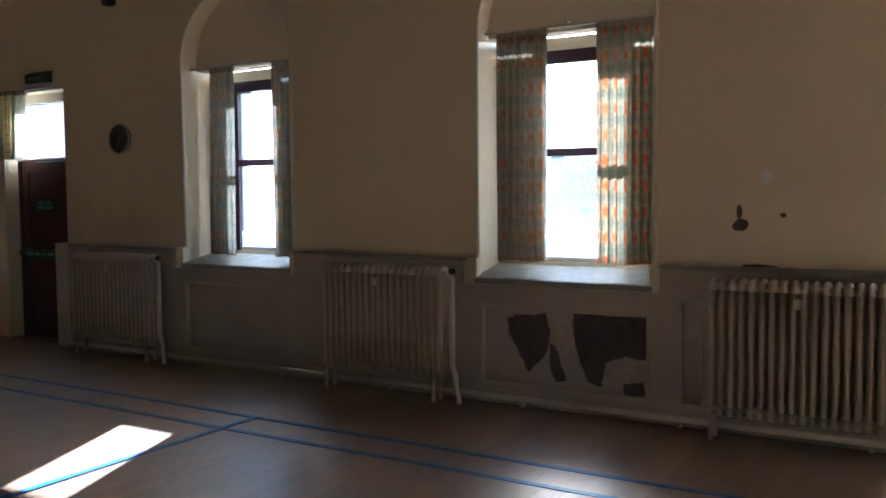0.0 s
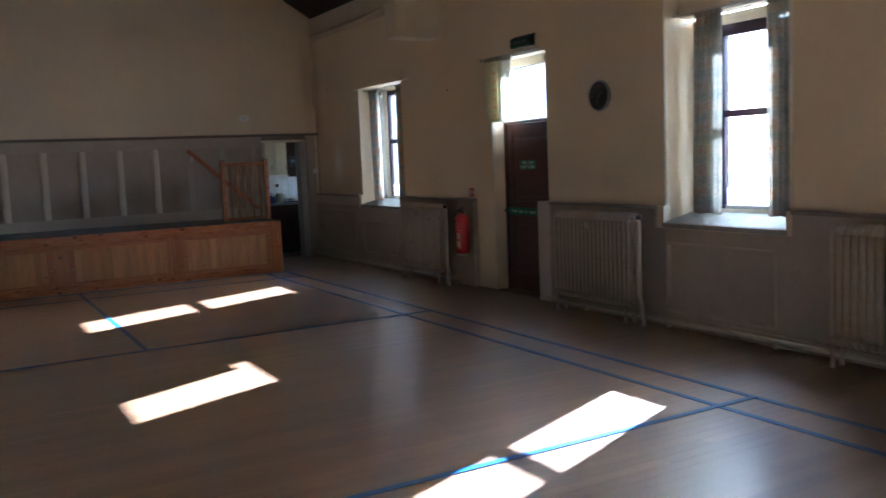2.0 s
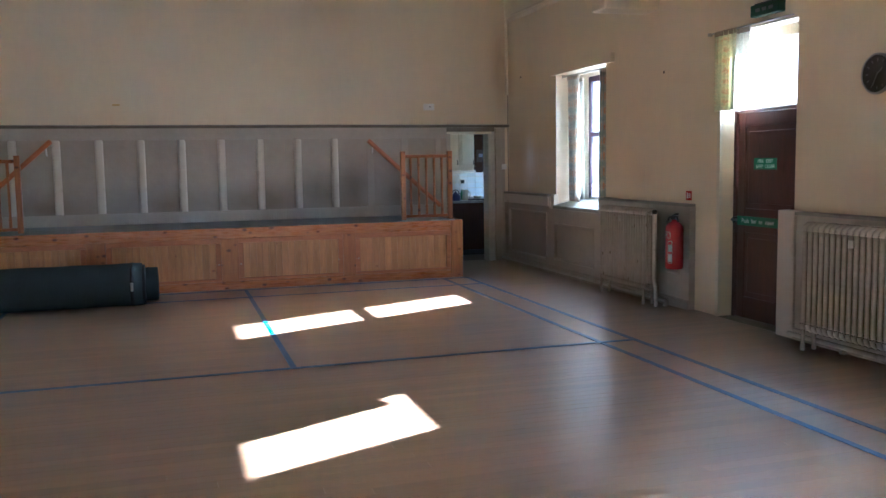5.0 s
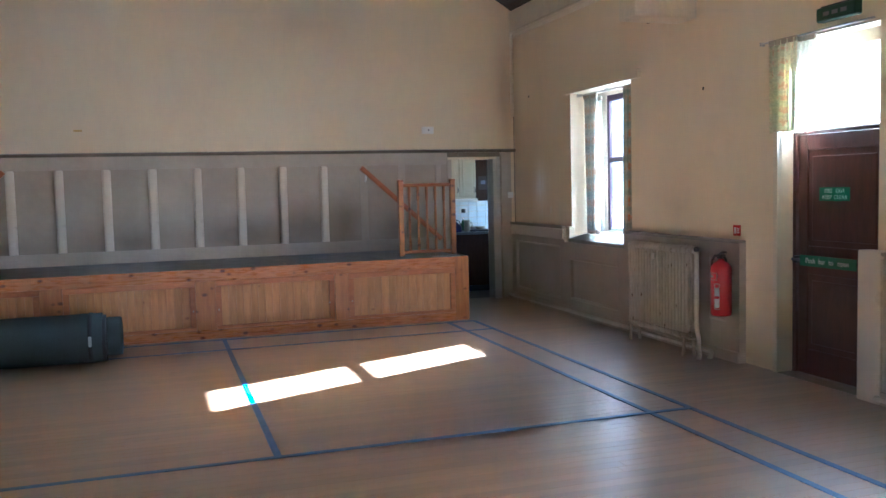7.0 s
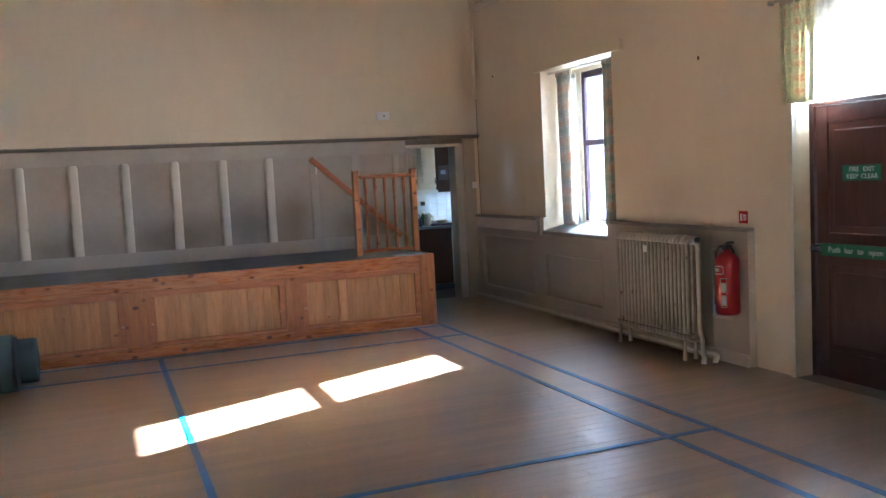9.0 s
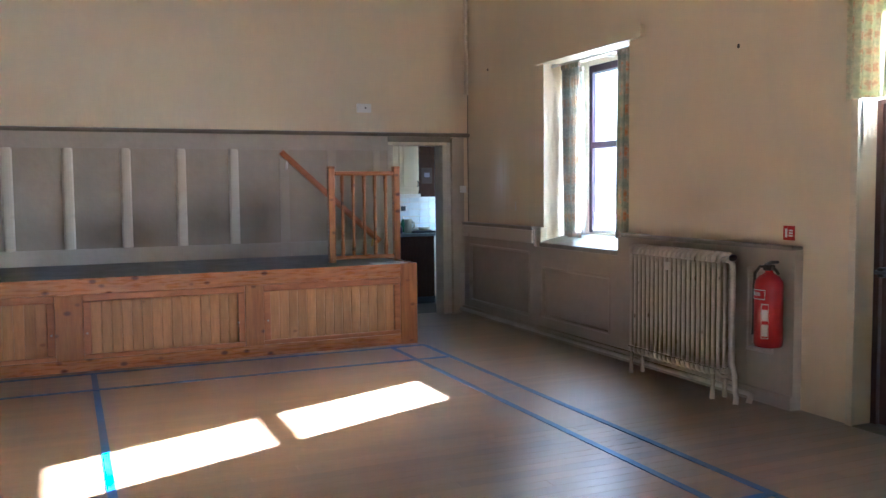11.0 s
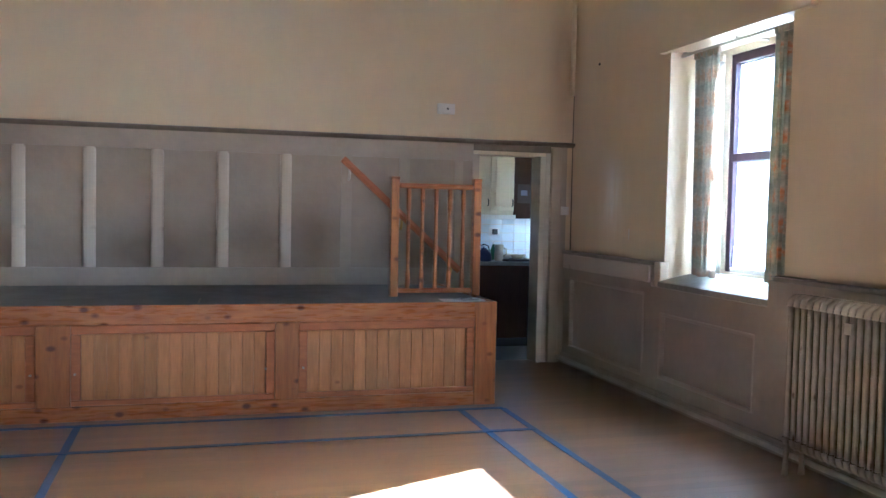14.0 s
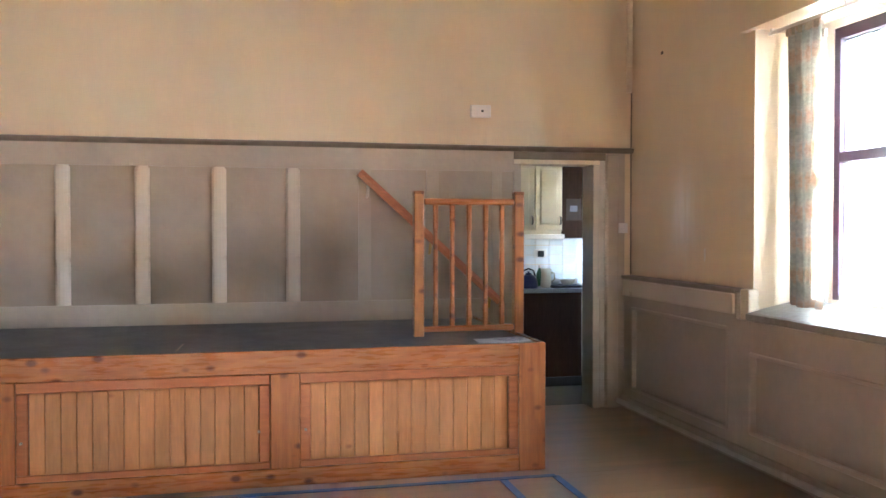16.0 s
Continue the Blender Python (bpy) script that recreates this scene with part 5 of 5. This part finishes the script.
cb = thing("wall_cupboard", "cream double-door kitchen wall cupboard", "cupboard", (PART_X, 4.95, 1.46))
part("carcass", boxes((0.0, 0.28, 0.0, 0.88, 0.0, 0.72)), KITCHEN_CREAM, cb)
for k in range(3):
    y0 = 0.005 + k * 0.295
    d = part("cupboard_door", soft_box(0.282, 0.30, y0, y0 + 0.285, 0.04, 0.715, 0.005), KITCHEN_CREAM, cb)
    part("raised_panel", soft_box(0.30, 0.308, y0 + 0.055, y0 + 0.23, 0.10, 0.655, 0.006), KITCHEN_CREAM, d)
    part("door_handle", tube(bmesh.new(), [(0.302, y0 + 0.262, 0.10), (0.33, y0 + 0.262, 0.11), (0.33, y0 + 0.262, 0.17), (0.302, y0 + 0.262, 0.18)], 0.007, 8), BLACK, d, "black handle")
part("light_pelmet", soft_box(0.0, 0.32, -0.005, 0.90, -0.05, 0.0, 0.006), WHITE, cb)
bc = thing("tall_board", "dark brown cupboard side with a pinned notice", "cupboard", (PART_X, 5.86, 1.42))
part("side_board", soft_box(0.0, 0.20, 0.0, 0.42, 0.0, 0.90, 0.006), KITCHEN_BROWN, bc)
nt_ = thing("notice", "small brownish paper notice pinned on brown board", "notice", (PART_X + 0.202, 5.98, 1.60))
part("sheet", boxes((0.0, 0.002, -0.07, 0.09, 0.0, 0.22)), material("brown_paper", (0.075, 0.055, 0.042), 0.85, spec=0.1, second=(0.06, 0.044, 0.034), scale=12, grain=0.1), nt_)
part("print_block", boxes((0.002, 0.003, -0.03, 0.05, 0.09, 0.15)), INK, nt_)
sk = thing("wall_socket", "dark plug in a socket on the tiles", "socket", (PART_X + 0.002, 5.70, 1.26))
part("socket_plate", soft_box(0.0, 0.01, -0.07, 0.07, -0.045, 0.045, 0.004), WHITE, sk)
part("plug", soft_box(0.01, 0.05, -0.03, 0.03, -0.035, 0.03, 0.006), BLACK, sk)
jug = thing("jug", "tall pale stoneware jug on the worktop", "jug", (-15.74, 5.60, 0.94))
part("jug_body", turned([(0.048, 0.0), (0.055, 0.01), (0.052, 0.06), (0.047, 0.13), (0.055, 0.185), (0.050, 0.185), (0.042, 0.13)], 'z', 24), CHINA, jug)
part("jug_handle", tube(bmesh.new(), [(0, 0.048, 0.15), (0, 0.088, 0.14), (0, 0.09, 0.08), (0, 0.05, 0.05)], 0.008, 8), CHINA, jug)
kt = thing("kettle", "dark blue enamel kettle on the worktop", "kettle", (-15.68, 5.40, 0.94))
part("kettle_body", turned([(0.085, 0.0), (0.092, 0.02), (0.085, 0.08), (0.055, 0.125), (0.03, 0.13)], 'z', 24), BLUE, kt)
part("kettle_lid", turned([(0.035, 0.13), (0.03, 0.145), (0.008, 0.15), (0.010, 0.165)], 'z', 18), BLUE, kt)
part("kettle_handle", tube(bmesh.new(), [(0, -0.07, 0.11), (0, -0.05, 0.17), (0, 0.0, 0.19), (0, 0.05, 0.17), (0, 0.07, 0.11)], 0.008, 8), BLACK, kt)
dr = thing("dish_rack", "dark tray of pale crockery drying by the wall", "dish rack", (-15.78, 5.80, 0.94))
part("tray", soft_box(-0.16, 0.16, -0.17, 0.17, 0.0, 0.022, 0.006), BLACK, dr)
for k, (dx, dy, r) in enumerate(((-0.05, -0.08, 0.07), (0.05, 0.02, 0.08), (-0.03, 0.10, 0.06))):
    part("bowl", turned([(r * 0.4, 0.022), (r * 0.75, 0.035), (r, 0.075), (r * 0.94, 0.075), (r * 0.6, 0.04), (0.001, 0.03)], 'z', 20, (dx, dy, 0.0)), CHINA if k % 2 else WHITE, dr)
bl = thing("green_bottle", "green plastic washing bottle beside the crockery", "bottle", (-15.98, 5.62, 0.94))
part("bottle_body", turned([(0.035, 0.0), (0.038, 0.01), (0.036, 0.12), (0.02, 0.16), (0.013, 0.18)], 'z', 18), material("green_plastic", (0.05, 0.16, 0.07), 0.35, grain=0.05), bl)
part("bottle_cap", turned([(0.014, 0.18), (0.014, 0.205), (0.006, 0.21)], 'z', 14), WHITE, bl)

# ---- court tape ----
def tape(name, x0, x1, y0, y1, z=0.0):
    t = solid(name, boxes((x0, x1, y0, y1, z, z + 0.004)), TAPE, "blue court-marking tape stuck to the wooden floor", "floor tape", group="court lines")
    return t


T = 0.047
def along(y, x0, x1, z=0.0):
    tape("court_line", x0, x1, y - T / 2, y + T / 2, z)


def across(x, y0, y1, z=0.004):
    tape("court_line", x - T / 2, x + T / 2, y0, y1, z)


along(4.235, -12.68, 3.2)
along(4.57, -12.68, 3.2)
along(-1.13, -12.68, 3.2)
along(-1.46, -12.68, 3.2)
along(1.555, -12.68, -8.10)
along(1.555, -3.74, 1.0)
for x in (-12.68, -12.03):
    across(x, -1.46, 4.57)
across(-8.10, -1.46, 4.57)
across(-3.74, -1.46, 4.57)

# ---- outside ----
solid("ground", boxes((-400, 400, -400, 900, -0.9, -0.35)), GROUND, "rough grass and gravel outside the hall", "ground", kind="structure")


def make_tree(x, y, h, seed):
    rng = random.Random(seed)
    t = thing("tree", "leafy broad tree beyond the hall windows", "tree", (x, y, -0.36), "trees outside")
    bm = tube(bmesh.new(), [(0, 0, 0), (0.1, 0, h * 0.25), (0, 0.1, h * 0.5)], [0.22, 0.16, 0.08], 10)
    for k in range(7):
        a = k * 2.4
        tube(bm, [(0.05, 0, h * (0.25 + 0.03 * k)), (math.cos(a) * h * 0.14, math.sin(a) * h * 0.14, h * (0.42 + 0.04 * k)), (math.cos(a) * h * 0.25, math.sin(a) * h * 0.25, h * (0.55 + 0.05 * k))], [0.08, 0.05, 0.02], 6)
    part("trunk", bm, BARK, t)
    verts, faces = [], []
    for _ in range(2600):
        u = Vector((rng.gauss(0, 1), rng.gauss(0, 1), rng.gauss(0, 1))).normalized() * rng.random() ** 0.4
        lump = 0.8 + 0.35 * noise.noise(u * 2.3 + Vector((seed, 0, 0)))
        p = Vector((u.x * h * 0.36, u.y * h * 0.36, h * 0.64 + u.z * h * 0.36)) * 1.0
        p.x, p.y = p.x * lump, p.y * lump
        a, b = Vector((rng.gauss(0, 1), rng.gauss(0, 1), rng.gauss(0, 1))).normalized() * 0.13, Vector((rng.gauss(0, 1), rng.gauss(0, 1), rng.gauss(0, 1))).normalized() * 0.09
        i = len(verts)
        verts += [p - a, p + b, p + a, p - b]
        faces.append((i, i + 1, i + 2, i + 3))
    me = bpy.data.meshes.new("crown")
    me.from_pydata(verts, [], faces)
    me.materials.append(LEAF)
    ob = new("crown", me)
    ob.parent = t


for k, (x, y, h) in enumerate(((-12.9, 34, 3.5), (-11.8, 36.5, 3.0))):
    make_tree(x, y, h, k + 1)
hs = thing("house", "pale rendered two-storey house across the road", "house", (-15.0, 46.0, -0.36))
part("wall", boxes((-6, 6, 0, 8, 0, 5.2)), RENDERED, hs)
bm = bmesh.new()
prism(bm, [(-0.4, 5.2), (8.4, 5.2), (4.0, 8.2)], 'x', -6.3, 6.3)
roof_ = part("roof", bm, SLATE, hs)
part("chimney", boxes((3.6, 4.5, 3.6, 4.4, 7.4, 9.2)), STONE, roof_)
for x in (-4.2, -1.2, 1.8, 4.4):
    for z in (1.0, 3.5):
        wdw = part("window", boxes((x - 0.5, x + 0.5, -0.06, 0.0, z, z + 1.2)), WHITE, hs)
        part("window_pane", boxes((x - 0.42, x + 0.42, -0.075, -0.06, z + 0.08, z + 1.12)), BLACK, wdw)

# ---- strip floor ----
PW = 0.09
def plank_mesh(length):
    bm = boxes((-PW / 2 + 0.0004, PW / 2 - 0.0004, -length / 2 + 0.0004, length / 2 - 0.0004, -0.024, 0.0))
    top = [e for e in bm.edges if all(abs(v.co.z) < 1e-6 for v in e.verts)]
    bmesh.ops.bevel(bm, geom=top, offset=0.0007, segments=1, affect='EDGES')
    return bm


LENGTHS = (1.8, 2.4, 3.0)
plank_meshes = {l: mesh_of("floorboard", plank_mesh(l), OAK) for l in LENGTHS}
rng = random.Random(5)
rest_v, rest_f = [], []
x, count = WEST - 0.15 + PW / 2, 0
while x < EAST:
    y = SOUTH - rng.uniform(0, 1.8)
    while y < NORTH:
        l = rng.choice(LENGTHS)
        if y + l > SOUTH:
            near = -9.6 < x < -3.0 and count < 300 and y + l > -1.0
            if near:
                ob = piece("floorboard", plank_meshes[l], FLOOR, (x, y + l / 2, 0.0))
                ob.rotation_euler.y = rng.uniform(-0.004, 0.004)
                count += 1
            else:
                i = len(rest_v)
                y0, y1 = y + 0.0004, min(y + l, NORTH + 0.16) - 0.0004
                tilt = rng.uniform(-0.0002, 0.0002)
                for xx, dz in ((x - PW / 2 + 0.0004, tilt), (x + PW / 2 - 0.0004, -tilt)):
                    for yy in (y0, y1):
                        rest_v += [(xx, yy, -0.024), (xx, yy, dz)]
                rest_f += [[i + q for q in f] for f in ((0, 1, 3, 2), (4, 6, 7, 5), (0, 4, 5, 1), (2, 3, 7, 6), (1, 5, 7, 3))]
        y += l
    x += PW
OAK_REST = OAK.copy()
OAK_REST.name = "worn_strip_floor_joined"
nt = OAK_REST.node_tree
for nd in list(nt.nodes):
    if nd.type == 'OBJECT_INFO':
        geo = nt.nodes.new("ShaderNodeNewGeometry")
        for lk in list(nd.outputs["Random"].links):
            nt.links.new(geo.outputs["Random Per Island"], lk.to_socket)
me = bpy.data.meshes.new("floorboards")
me.from_pydata(rest_v, [], rest_f)
me.materials.append(OAK_REST)
ob = new("floorboards", me)
ob.parent = FLOOR
tagged(ob, kind="stuff")
